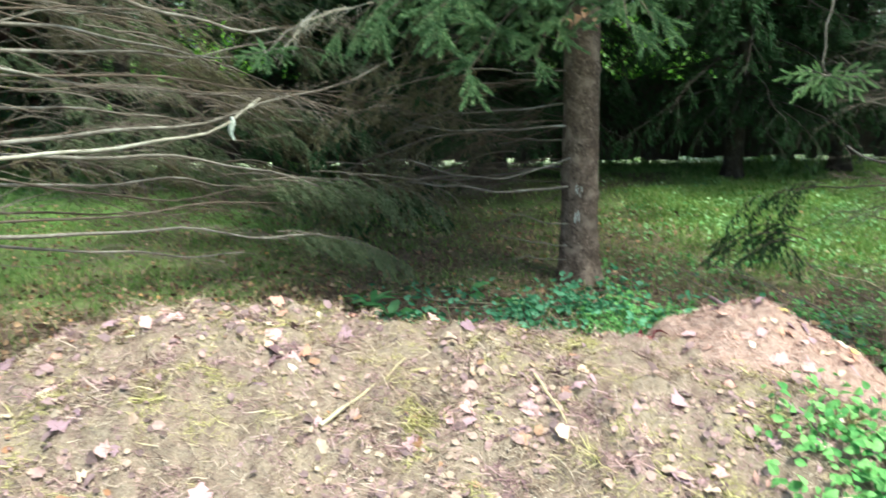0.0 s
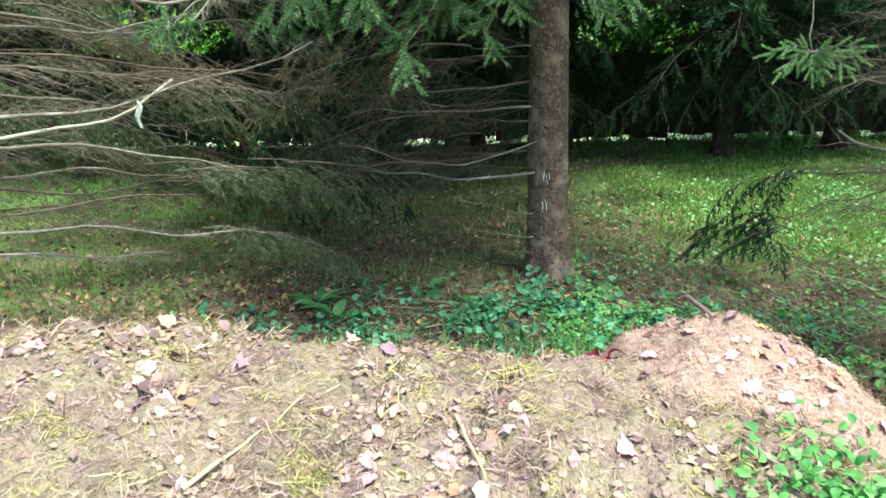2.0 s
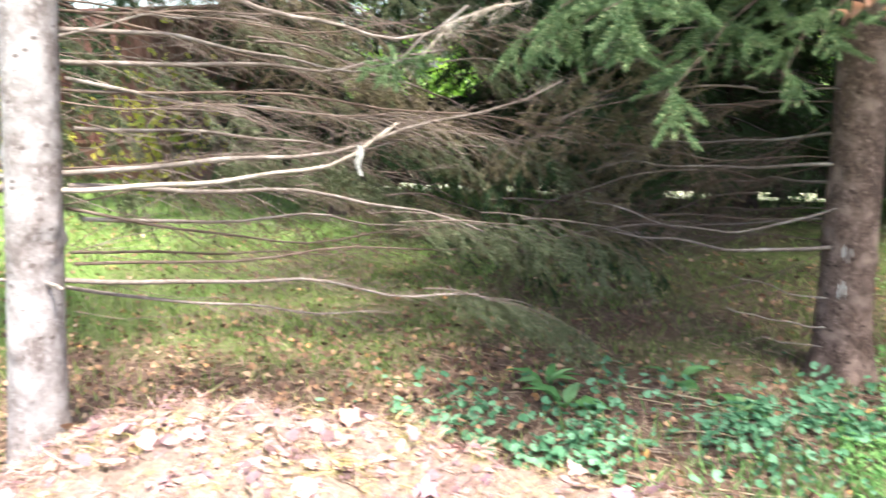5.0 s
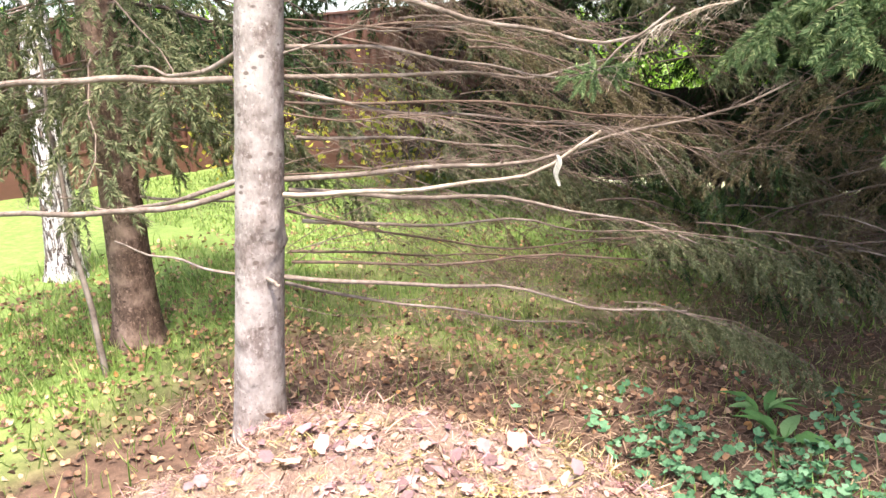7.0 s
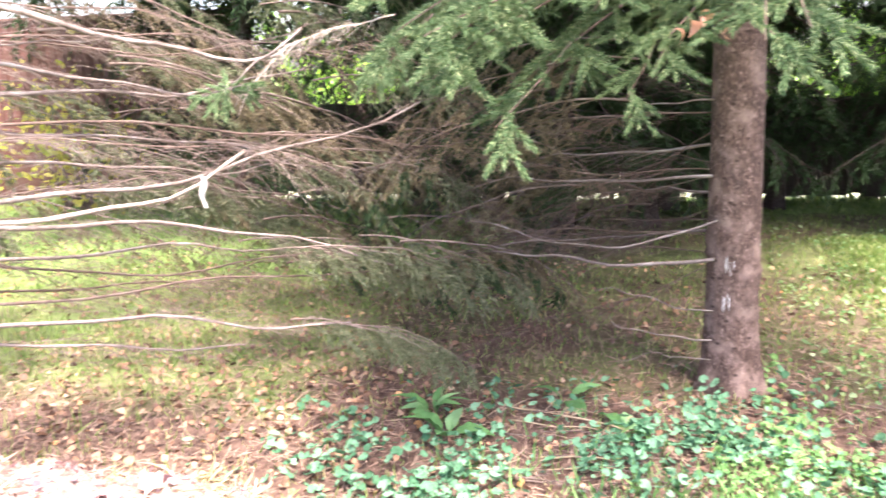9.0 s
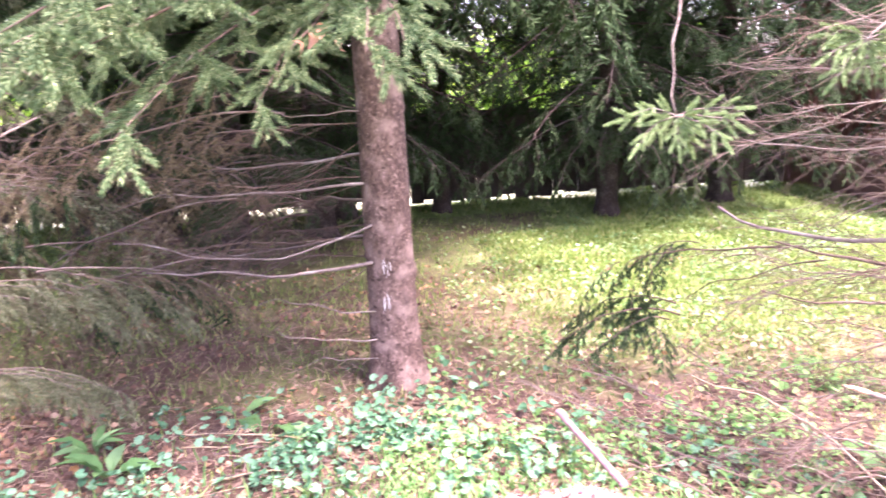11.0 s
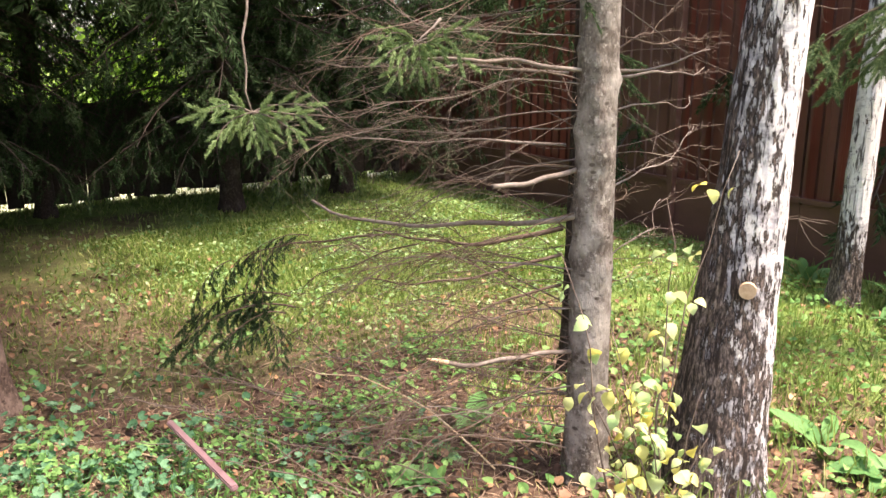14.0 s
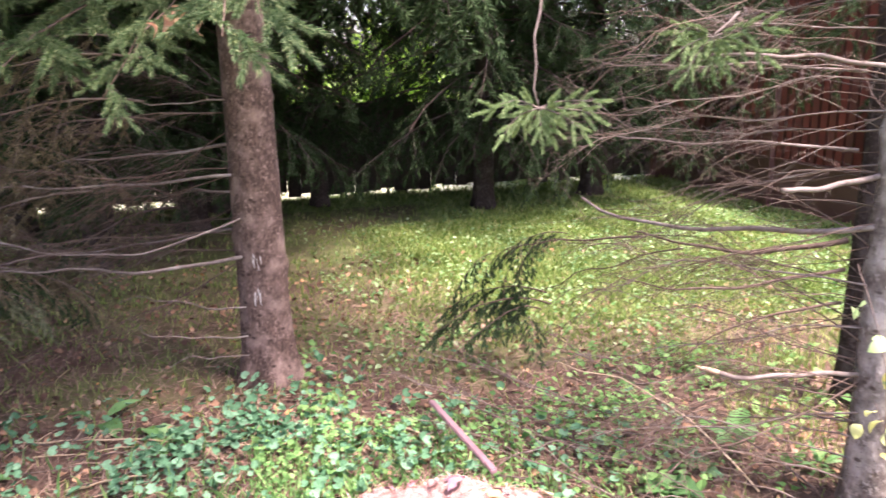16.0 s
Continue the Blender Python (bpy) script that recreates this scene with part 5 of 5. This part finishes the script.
stuff("ground_ivy", m, IVY, "blue-green ground ivy with small round leaves", "ground ivy")

# broad weeds: beside the heap, on the lawn and by the birches
LEAF_OVATE = leaf_template(0.34, 0.2, 0.2)


def weeds(name, xy, lift, size, label, material=WEED):
    m = Mesh()
    pos = settle(xy) + np.stack([np.zeros(len(xy)), np.zeros(len(xy)), RS.uniform(0.2, 1, len(xy)) * lift], 1)
    scatter(m, *LEAF_OVATE, pos, flat_frames(xy, 0.5), RS.uniform(0.6, 1.25, len(xy)) * size)
    stuff(name, m, material, label, "weeds")


side = keep_by(in_view_strip(17000, 0.85, 2.1, 1.4, 2.5), lambda x, y: math.exp(-((x - 1.40) / 0.40) ** 2 - ((y - 1.82) / 0.28) ** 2) * (0.5 + 1.2 * max(0, fbm(x * 5, y * 5, 2) + 0.2)))
weeds("leafy_weeds", side, 0.075, 0.034, "bright green leafy weeds at the foot of the heap")
lawnweed = keep_by(in_view_strip(30000, 1.2, 5.6, 4.6, 8.6), lambda x, y: turf_at(x, y) * smooth(8.6, 7.2, y) * (0.12 + max(0, 0.15 + fbm(x * 1.7, y * 1.7, 8))))
weeds("lawn_weeds", lawnweed, 0.05, 0.032, "low glossy broad-leaved weeds in the lawn", LAWN_WEED)
rightweed = keep_by(in_view_strip(6000, 1.7, 5.4, 2.2, 4.4), lambda x, y: off_heap(x, y) * (0.2 + 0.6 * max(0, fbm(x * 2, y * 2, 6))))
weeds("low_weeds", rightweed, 0.08, 0.042, "scattered low weeds under the birches")

shadeweed = keep_by(in_view_strip(9000, 0.9, 3.0, 4.0, 5.3), lambda x, y: off_heap(x, y) * (0.03 + 0.6 * max(0, fbm(x * 2.4, y * 2.4, 16) - 0.05)))
weeds("low_weeds", shadeweed, 0.05, 0.034, "small dark green weeds among needle litter", WEED)

frontweed = keep_by(in_view_strip(5200, 0.7, 2.3, 3.35, 4.15), lambda x, y: off_heap(x, y) * (0.12 + 0.9 * max(0, fbm(x * 3.1, y * 3.1, 61) + 0.15)))
weeds("low_weeds", frontweed, 0.07, 0.024, "bright small-leaved weeds behind the mound")

# fallen leaves and needles
LEAF_DRY = leaf_template(0.40, 0.3, 0.2)
LEAF_FLAT = leaf_template(0.4, 0.2, 0.15, "jagged", 6)


def litter_at(x, y):
    if not off_heap(x, y):
        return 0.0
    a = math.exp(-((x + 1.4) / 1.5) ** 2 - ((y - 4.2) / 1.0) ** 2)
    b = 1.0 * math.exp(-((x + 3.5) / 1.8) ** 2 - ((y - 3.3) / 1.4) ** 2)
    c = 1.0 * math.exp(-((x - 3.4) / 1.6) ** 2 - ((y - 2.9) / 1.1) ** 2)
    return max(a, b, c, 0.22 * (y < 7))


dry_xy = keep_by(in_view_strip(52000, -5.5, 6, 2.0, 8.5), litter_at)
m = Mesh()
scatter(m, *LEAF_DRY, settle(dry_xy, 0.014), flat_frames(dry_xy, 0.75), RS.uniform(0.015, 0.044, len(dry_xy)))
stuff("fallen_leaves", m, LITTER, "orange and tan fallen birch leaves on the ground", "fallen leaves")

need_xy = keep_by(in_view_strip(44000, -2.6, 3.6, 2.9, 6.0), lambda x, y: off_heap(x, y) * (1 - 0.8 * turf_at(x, y)))
m = Mesh()
scatter(m, BLADE_T[0] * np.array((1, 0.028, 0.5)), BLADE_T[1], settle(need_xy, 0.006), flat_frames(need_xy, 0.25), RS.uniform(0.03, 0.11, len(need_xy)))
stuff("needle_litter", m, NEEDLE_LITTER, "reddish-brown fallen needles and straws", "needle litter")

# ---- the heap's cover ----
def over(fn, n, x0, x1, y0, y1, other=None, least=0.05):
    xy = in_view_strip(n, x0, x1, y0, y1)
    ok = [fn(x, y) > least and (other is None or fn(x, y) > other(x, y)) for x, y in xy]
    return xy[np.array(ok)]


def leafy(x, y):
    """Leaves lie in drifts, thinner towards the mound."""
    return min(1.0, max(0.06, 0.45 + 1.1 * fbm(x * 2.6, y * 2.6, 23))) * (1 - 0.6 * smooth(0.4, 1.0, x))


clip_xy = over(heap_z, 150000, -2.0, 1.8, 1.3, 3.3, mound_z)
m = Mesh()
scatter(m, BLADE_T[0] * np.array((1, 0.024, 0.9)), BLADE_T[1], settle(clip_xy, 0.005), flat_frames(clip_xy, 0.6), RS.uniform(0.009, 0.040, len(clip_xy)))
for tx, ty in over(heap_z, 150, -1.5, 1.3, 1.5, 3.0, mound_z):
    k = RS.randint(40, 120)
    txy = np.stack([tx + RS.normal(0, 0.035, k), ty + RS.normal(0, 0.03, k)], 1)
    scatter(m, BLADE_T[0] * np.array((1, 0.025, 1.6)), BLADE_T[1], settle(txy, 0.006), flat_frames(txy, 0.9), RS.uniform(0.03, 0.075, k))
tagged(part("clipping_layer", m.data("clippings", CLIPPING, False), heap, "yellowish dry grass clippings"), kind="stuff")
hl_xy = keep_by(over(heap_z, 12000, -2.0, 1.7, 1.5, 3.25, mound_z), leafy)
m = Mesh()
scatter(m, *LEAF_FLAT, settle(hl_xy, 0.008), flat_frames(hl_xy, 0.22), RS.uniform(0.009, 0.028, len(hl_xy)))
big_xy = keep_by(over(heap_z, 2000, -1.8, 1.6, 1.5, 3.1, mound_z), lambda x, y: leafy(x, y) ** 1.6)
scatter(m, *LEAF_FLAT, settle(big_xy, 0.012), flat_frames(big_xy, 0.38), RS.uniform(0.02, 0.046, len(big_xy)))
tagged(part("leaf_layer", m.data("heap_leaves", HEAP_LEAF, False), heap, "small withered mauve and tan leaves"), kind="stuff")
dry2 = over(mound_z, 50000, 0.4, 2.1, 2.0, 3.4, heap_z)
m = Mesh()
scatter(m, BLADE_T[0] * np.array((1, 0.04, 0.9)), BLADE_T[1], settle(dry2, 0.004), flat_frames(dry2, 0.45), RS.uniform(0.010, 0.032, len(dry2)))
tagged(part("clipping_layer", m.data("dry_clippings", DRY_CLIPPING, False), mound, "orange-brown dry needles"), kind="stuff")

leaf_kinds = []
crumple = np.random.RandomState(3)
for wdt, crl, shp in ((0.42, 0.15, "ovate"), (0.36, 0.3, "ovate"), (0.46, 0.1, "jagged"), (0.40, 0.25, "jagged"), (0.25, 0.3, "lance"), (0.5, 0.1, "jagged"), (0.3, 0.2, "ovate"), (0.2, 0.2, "lance")):
    lm = Mesh()
    lv, lf = leaf_template(wdt, crl, 0.05, shp, 8)
    lv += crumple.normal(0, 1, lv.shape) * np.array((0.035, 0.07, 0.05))
    lm.add(lv, lf)
    leaf_kinds.append(lm.data("withered_leaf", HEAP_PIECE))


def strew(xy, parent, lo, hi, name="leaf"):
    rot = flat_frames(xy, 0.22)
    for (x, y), r in zip(xy, rot):
        s = RS.uniform(lo, hi)
        mat = Matrix([list(row) for row in r]).to_4x4()
        part(name, leaf_kinds[RS.randint(0, 8)], parent, "", Matrix.Translation((x, y, surface_z(x, y) + 0.009)) @ mat @ Matrix.Diagonal((s, s, s, 1)))


strew(keep_by(over(heap_z, 700, -1.6, 1.5, 1.65, 3.0, mound_z), leafy), heap, 0.03, 0.066)
strew(over(mound_z, 130, 0.75, 1.7, 2.2, 3.1, heap_z), mound, 0.03, 0.055)


# ---- single plants and things ----
def broad_leaf(width, curl, fold, shape, rng):
    """A large leaf one long: a stalk, a sunken midrib, raised veins and a ruffled edge."""
    steps, half = 16, 4
    ph, wave = rng.uniform(0, 6), rng.uniform(0.06, 0.14)
    v, f = [], []
    for i in range(steps):
        x = i / (steps - 1)
        u = max(0.0, (x - 0.16) / 0.84)
        w = width * math.sin(math.pi * u ** (0.72 if shape == "ovate" else 0.85)) ** 0.85 + 0.008
        for j in range(-half, half + 1):
            t = j / half
            vein = 0.012 * math.sin((x - 0.28 * abs(t)) * 52) * abs(t) * (1 - abs(t)) * 3
            ruffle = wave * w * t * t * math.sin(x * 21 + ph + (2.0 if t > 0 else 0))
            edge = 1 + 0.05 * math.sin(x * 40 + ph) * (abs(j) == half)
            v.append((x + 0.02 * t * t, w * t * edge, -curl * (x - 0.35) ** 2 * 1.6 + fold * w * abs(t) + vein + ruffle))
    k = 2 * half + 1
    for i in range(steps - 1):
        for j in range(k - 1):
            a = i * k + j
            f += [(a, a + k, a + 1), (a + 1, a + k, a + k + 1)]
    return np.array(v), np.array(f)


def plant(name, x, y, label, category, leaves, length, width, rise, seed, shape="lance", material=DOCK, z=None):
    """A rosette of large leaves, each a part of its own."""
    rng = random.Random(seed)
    p = tagged(new(name), label, category)
    p.location = (x, y, surface_z(x, y) if z is None else z)
    for i in range(leaves):
        lm = Mesh()
        lm.add(*broad_leaf(width * rng.uniform(0.8, 1.2), rng.uniform(0.3, 0.8), rng.uniform(0.1, 0.35), shape, rng))
        s = length * rng.uniform(0.65, 1.1)
        part("leaf", lm.data("broad_leaf", material), p, "", aim((0, 0, 0.0), i * 137.5 + rng.uniform(-30, 30), rise * rng.uniform(0.5, 1.3), rng.uniform(-20, 20), s))
    return p


plant("dock_plant", -0.40, 4.24, "upright green dock plant with long leaves", "dock plant", 9, 0.18, 0.13, 44, 1)
plant("dock_plant", -0.28, 4.02, "low green dock plant behind the heap", "dock plant", 5, 0.17, 0.2, 38, 2)
plant("burdock_plant", 0.38, 4.2, "burdock with broad pale-backed leaves", "burdock", 4, 0.19, 0.26, 24, 3, "ovate")
plant("dock_plant", 0.12, 4.5, "dock with one long drooping leaf", "dock plant", 3, 0.2, 0.17, 24, 4)
plant("burdock_plant", 1.68, 3.15, "broad-leaved burdock beside the mound", "burdock", 5, 0.16, 0.4, 28, 5, "ovate")
plant("dock_plant", 1.83, 2.85, "dock with long pointed leaves at the mound's foot", "dock plant", 6, 0.22, 0.15, 44, 6)
plant("burdock_plant", 2.02, 3.42, "small burdock with rounded leaves", "burdock", 6, 0.12, 0.42, 34, 7, "ovate")
plant("burdock_plant", 2.2, 3.5, "small burdock with rounded leaves", "burdock", 4, 0.10, 0.42, 34, 17, "ovate")
plant("dock_plant", 2.45, 3.62, "dark green dock with wavy upright leaves", "dock plant", 5, 0.19, 0.2, 58, 8)
plant("dock_plant", 3.42, 2.78, "light green dock with upright leaves beside the birch", "dock plant", 5, 0.24, 0.13, 58, 9)
plant("burdock_plant", 3.42, 2.52, "large pale green leaves near the birch", "burdock", 5, 0.22, 0.26, 26, 10, "ovate")
plant("dock_plant", 5.25, 3.45, "tall green dock beside the white birch", "dock plant", 8, 0.36, 0.12, 62, 11)
plant("fern_plant", 2.62, 3.40, "small feathery green plant", "fern", 9, 0.13, 0.1, 40, 12)
plant("dock_plant", 5.45, 4.2, "green weeds at the foot of the brown fence", "dock plant", 8, 0.32, 0.1, 58, 13)
plant("dock_plant", 4.9, 3.2, "green weeds near the white birch", "dock plant", 7, 0.24, 0.1, 58, 14)

red = tagged(new("red_leaves"), "clump of dark red withered leaves on the heap", "leaves")
red.location = (0.71, 2.72, surface_z(0.71, 2.72))
for i in range(9):
    lm = Mesh()
    lm.add(*leaf_template(0.35, 0.9, 0.4, "ovate", 7))
    part("leaf", lm.data("red_leaf", RED_LEAF), red, "", aim((RS.uniform(-0.05, 0.05), RS.uniform(-0.03, 0.03), RS.uniform(0.01, 0.035)), RS.uniform(0, 360), RS.uniform(-10, 40), RS.uniform(-40, 40), RS.uniform(0.04, 0.07)))

dry = tagged(new("caught_leaves"), "withered pink-brown leaves caught in a spruce bough", "leaves")
dry.location = (0.58, 3.54, 1.55)
for i in range(4):
    lm = Mesh()
    lm.add(*leaf_template(0.4, 0.8, 0.4, "ovate", 7))
    part("leaf", lm.data("caught_leaf", PINK_LEAF), dry, "", aim((i * 0.04 - 0.06, 0.02 * (i % 2), 0.02 * (i % 3)), i * 80, -60, i * 30, 0.045))

for lx, ly in ((2.28, 2.86), (2.16, 2.80), (2.42, 3.02), (2.22, 3.0), (2.55, 2.62), (1.95, 3.1), (3.05, 2.55), (3.3, 2.45)):
    lm = Mesh()
    lm.add(*leaf_template(0.42, RS.uniform(0.3, 0.8), 0.25, "jagged", 8))
    fallen = tagged(new("fallen_leaf", lm.data("fallen_leaf", PINK_LEAF)), "curled orange-brown leaf lying among the weeds", "leaf", "single fallen leaves")
    fallen.matrix_world = aim((lx, ly, surface_z(lx, ly) + 0.03), RS.uniform(0, 360), RS.uniform(-10, 25), RS.uniform(-30, 30), RS.uniform(0.055, 0.075))

# a leaning lath, cut square
lath_bm = bmesh.new()
bmesh.ops.create_cube(lath_bm, size=1, matrix=Matrix.Diagonal((0.66, 0.023, 0.018, 1)))
bmesh.ops.bevel(lath_bm, geom=lath_bm.edges[:], offset=0.004, segments=2, affect="EDGES")
lath_me = bpy.data.meshes.new("lath")
lath_bm.to_mesh(lath_me)
lath_bm.free()
lath_me.materials.append(MAROON)
lath = tagged(new("wooden_lath", lath_me), "weathered maroon wooden lath lying behind the mound", "lath")
lath.matrix_world = aim((1.405, 3.74, 0.185), -87, 4, 15)

# strip of pale bark that hangs from the bare branch
strip = bmesh.new()
prev = None
for k in range(9):
    z = -k * 0.0125
    w = 0.008 * math.sin(math.pi * (0.12 + 0.8 * k / 8)) + 0.003
    x = 0.006 * math.sin(k * 0.9)
    pair = [strip.verts.new((x - w, 0.004 * math.cos(k), z)), strip.verts.new((x, -0.006, z)), strip.verts.new((x + w, 0.004 * math.sin(k), z))]
    if prev:
        strip.faces.new((prev[0], prev[1], pair[1], pair[0]))
        strip.faces.new((prev[1], prev[2], pair[2], pair[1]))
    prev = pair
bmesh.ops.solidify(strip, geom=strip.faces[:], thickness=0.002)
strip_me = bpy.data.meshes.new("bark_strip")
strip.to_mesh(strip_me)
strip.free()
strip_me.materials.append(PALE_STRIP)
strip_ob = tagged(new("bark_strip", strip_me), "pale strip of bark hanging from a bare branch", "bark strip")
strip_ob.location = (-0.887, 3.455, 1.155)

# birch seedling with yellow leaves
sapling = tagged(new("birch_sapling"), "young birch shoots with yellow and pale green leaves", "birch sapling")
sapling.location = (2.45, 2.77, surface_z(2.45, 2.77))
leaf_me = Mesh()
leaf_me.add(*leaf_template(0.42, 0.35, 0.2, "ovate", 7))
leaf_me = leaf_me.data("sapling_leaf", BIRCH_LEAF)
srng = random.Random(77)
for k, (tx, ty, tz, n) in enumerate(((-0.12, 0.05, 0.64, 18), (0.05, 0.0, 0.62, 14), (0.12, 0.05, 0.50, 12), (-0.04, -0.05, 0.38, 12), (-0.16, 0.1, 0.5, 12), (0.2, -0.05, 0.45, 10), (-0.2, 0.0, 0.3, 9), (0.12, 0.06, 1.0, 9), (0.31, 0.0, 1.13, 6), (0.29, -0.05, 0.22, 6), (-0.14, 0.22, 0.86, 6), (-0.08, 0.0, 0.25, 8), (0.18, -0.1, 0.3, 7), (0.02, 0.10, 0.5, 8))):
    sm = Mesh()
    pts = curve_points((srng.uniform(-0.05, 0.12), srng.uniform(-0.04, 0.04), -0.02), (tx, ty, tz), -0.02, 9, srng, 0.02)
    sm.tube(pts, np.linspace(0.004, 0.0012, 9), 5)
    stem = part("stem", sm.data("sapling_stem", DEADTWIG), sapling)
    for j in range(n):
        u = srng.uniform(0.35 if tz < 0.7 else 0.65, 1.0)
        p = pts[min(8, int(u * 8))] + np.array((srng.uniform(-0.05, 0.05), srng.uniform(-0.05, 0.05), srng.uniform(-0.03, 0.02)))
        part("leaf", leaf_me, stem, "", aim(p, srng.uniform(0, 360), srng.uniform(-75, -10), srng.uniform(-40, 40), srng.uniform(0.036, 0.058)))

# sawn knot on the birch
knot = Mesh()
kd = Vector((0.814 - 2.922, 1.285 - 2.873, 0)).normalized()
knot.tube(np.array([(0, 0, 0), (kd.x * 0.132, kd.y * 0.132, 0.0)]), (0.029, 0.026), 14)
part("sawn_knot", knot.data("sawn_knot", FRESHCUT, False), birch_near, "orange sawn branch stub", Matrix.Translation((0.033, -0.055, 0.71)))

# fallen sticks and long dry stems
def stick(p0, p1, sag, r, material, label, seed, forks=0):
    m = Mesh()
    rng = random.Random(seed)
    pts = curve_points(p0, p1, sag, 10, rng, 0.02)
    m.tube(pts, np.linspace(r, r * 0.4, 10), 5)
    if forks:
        twig_spray(m, pts, r, rng, 0.25, 0.08, 0.0, 0.3, 1.0, 0.0015, 2)
    tagged(new("stick", m.data("stick", material)), label, "stick", "fallen sticks")


def g(x, y, up=0.015):
    return (x, y, surface_z(x, y) + up)


stick(g(2.3, 3.3, 0.02), (1.75, 3.72, 0.42), -0.1, 0.004, STRAW, "long thin arching dry stem", 1)
stick(g(-0.30, 1.95), g(-0.10, 2.28, 0.03), 0, 0.006, STRAW, "straw-coloured dry stem on the heap", 2)
stick(g(0.27, 2.22), g(0.33, 2.02, 0.02), -0.01, 0.006, STRAW, "pale dry stem on the heap", 3)
stick(g(1.0, 4.35), g(1.35, 3.9, 0.05), 0, 0.006, STRAW, "thin dry stick behind the mound", 4)
for k in range(26):
    x, y, a = RS.uniform(-0.15, 0.75), RS.uniform(3.55, 4.35), RS.uniform(-0.7, 0.5)
    ln = RS.uniform(0.2, 0.5)
    stick(g(x, y), g(x + ln * math.cos(a), y + ln * math.sin(a) * 0.6, 0.03), 0, RS.uniform(0.0025, 0.005), DEADTWIG if k % 3 else STRAW, "thin dry twig lying among ground ivy", 10 + k, k % 4 == 0)
for k in range(34):
    x, y, a = RS.uniform(1.6, 2.6), RS.uniform(3.2, 4.2), RS.uniform(2.3, 3.8)
    ln = RS.uniform(0.3, 0.7)
    stick(g(x, y), (x + ln * math.cos(a), y + ln * math.sin(a), RS.uniform(0.05, 0.35)), RS.uniform(-0.05, 0.02), RS.uniform(0.002, 0.004), DEADTWIG, "thin dry twig under the slender spruce", 60 + k, k % 3 == 0)
stick(g(-3.15, 3.1, -0.02), (-3.3, 3.05, 1.6), 0, 0.018, DEADWOOD, "slim leaning brown sapling stem", 120)
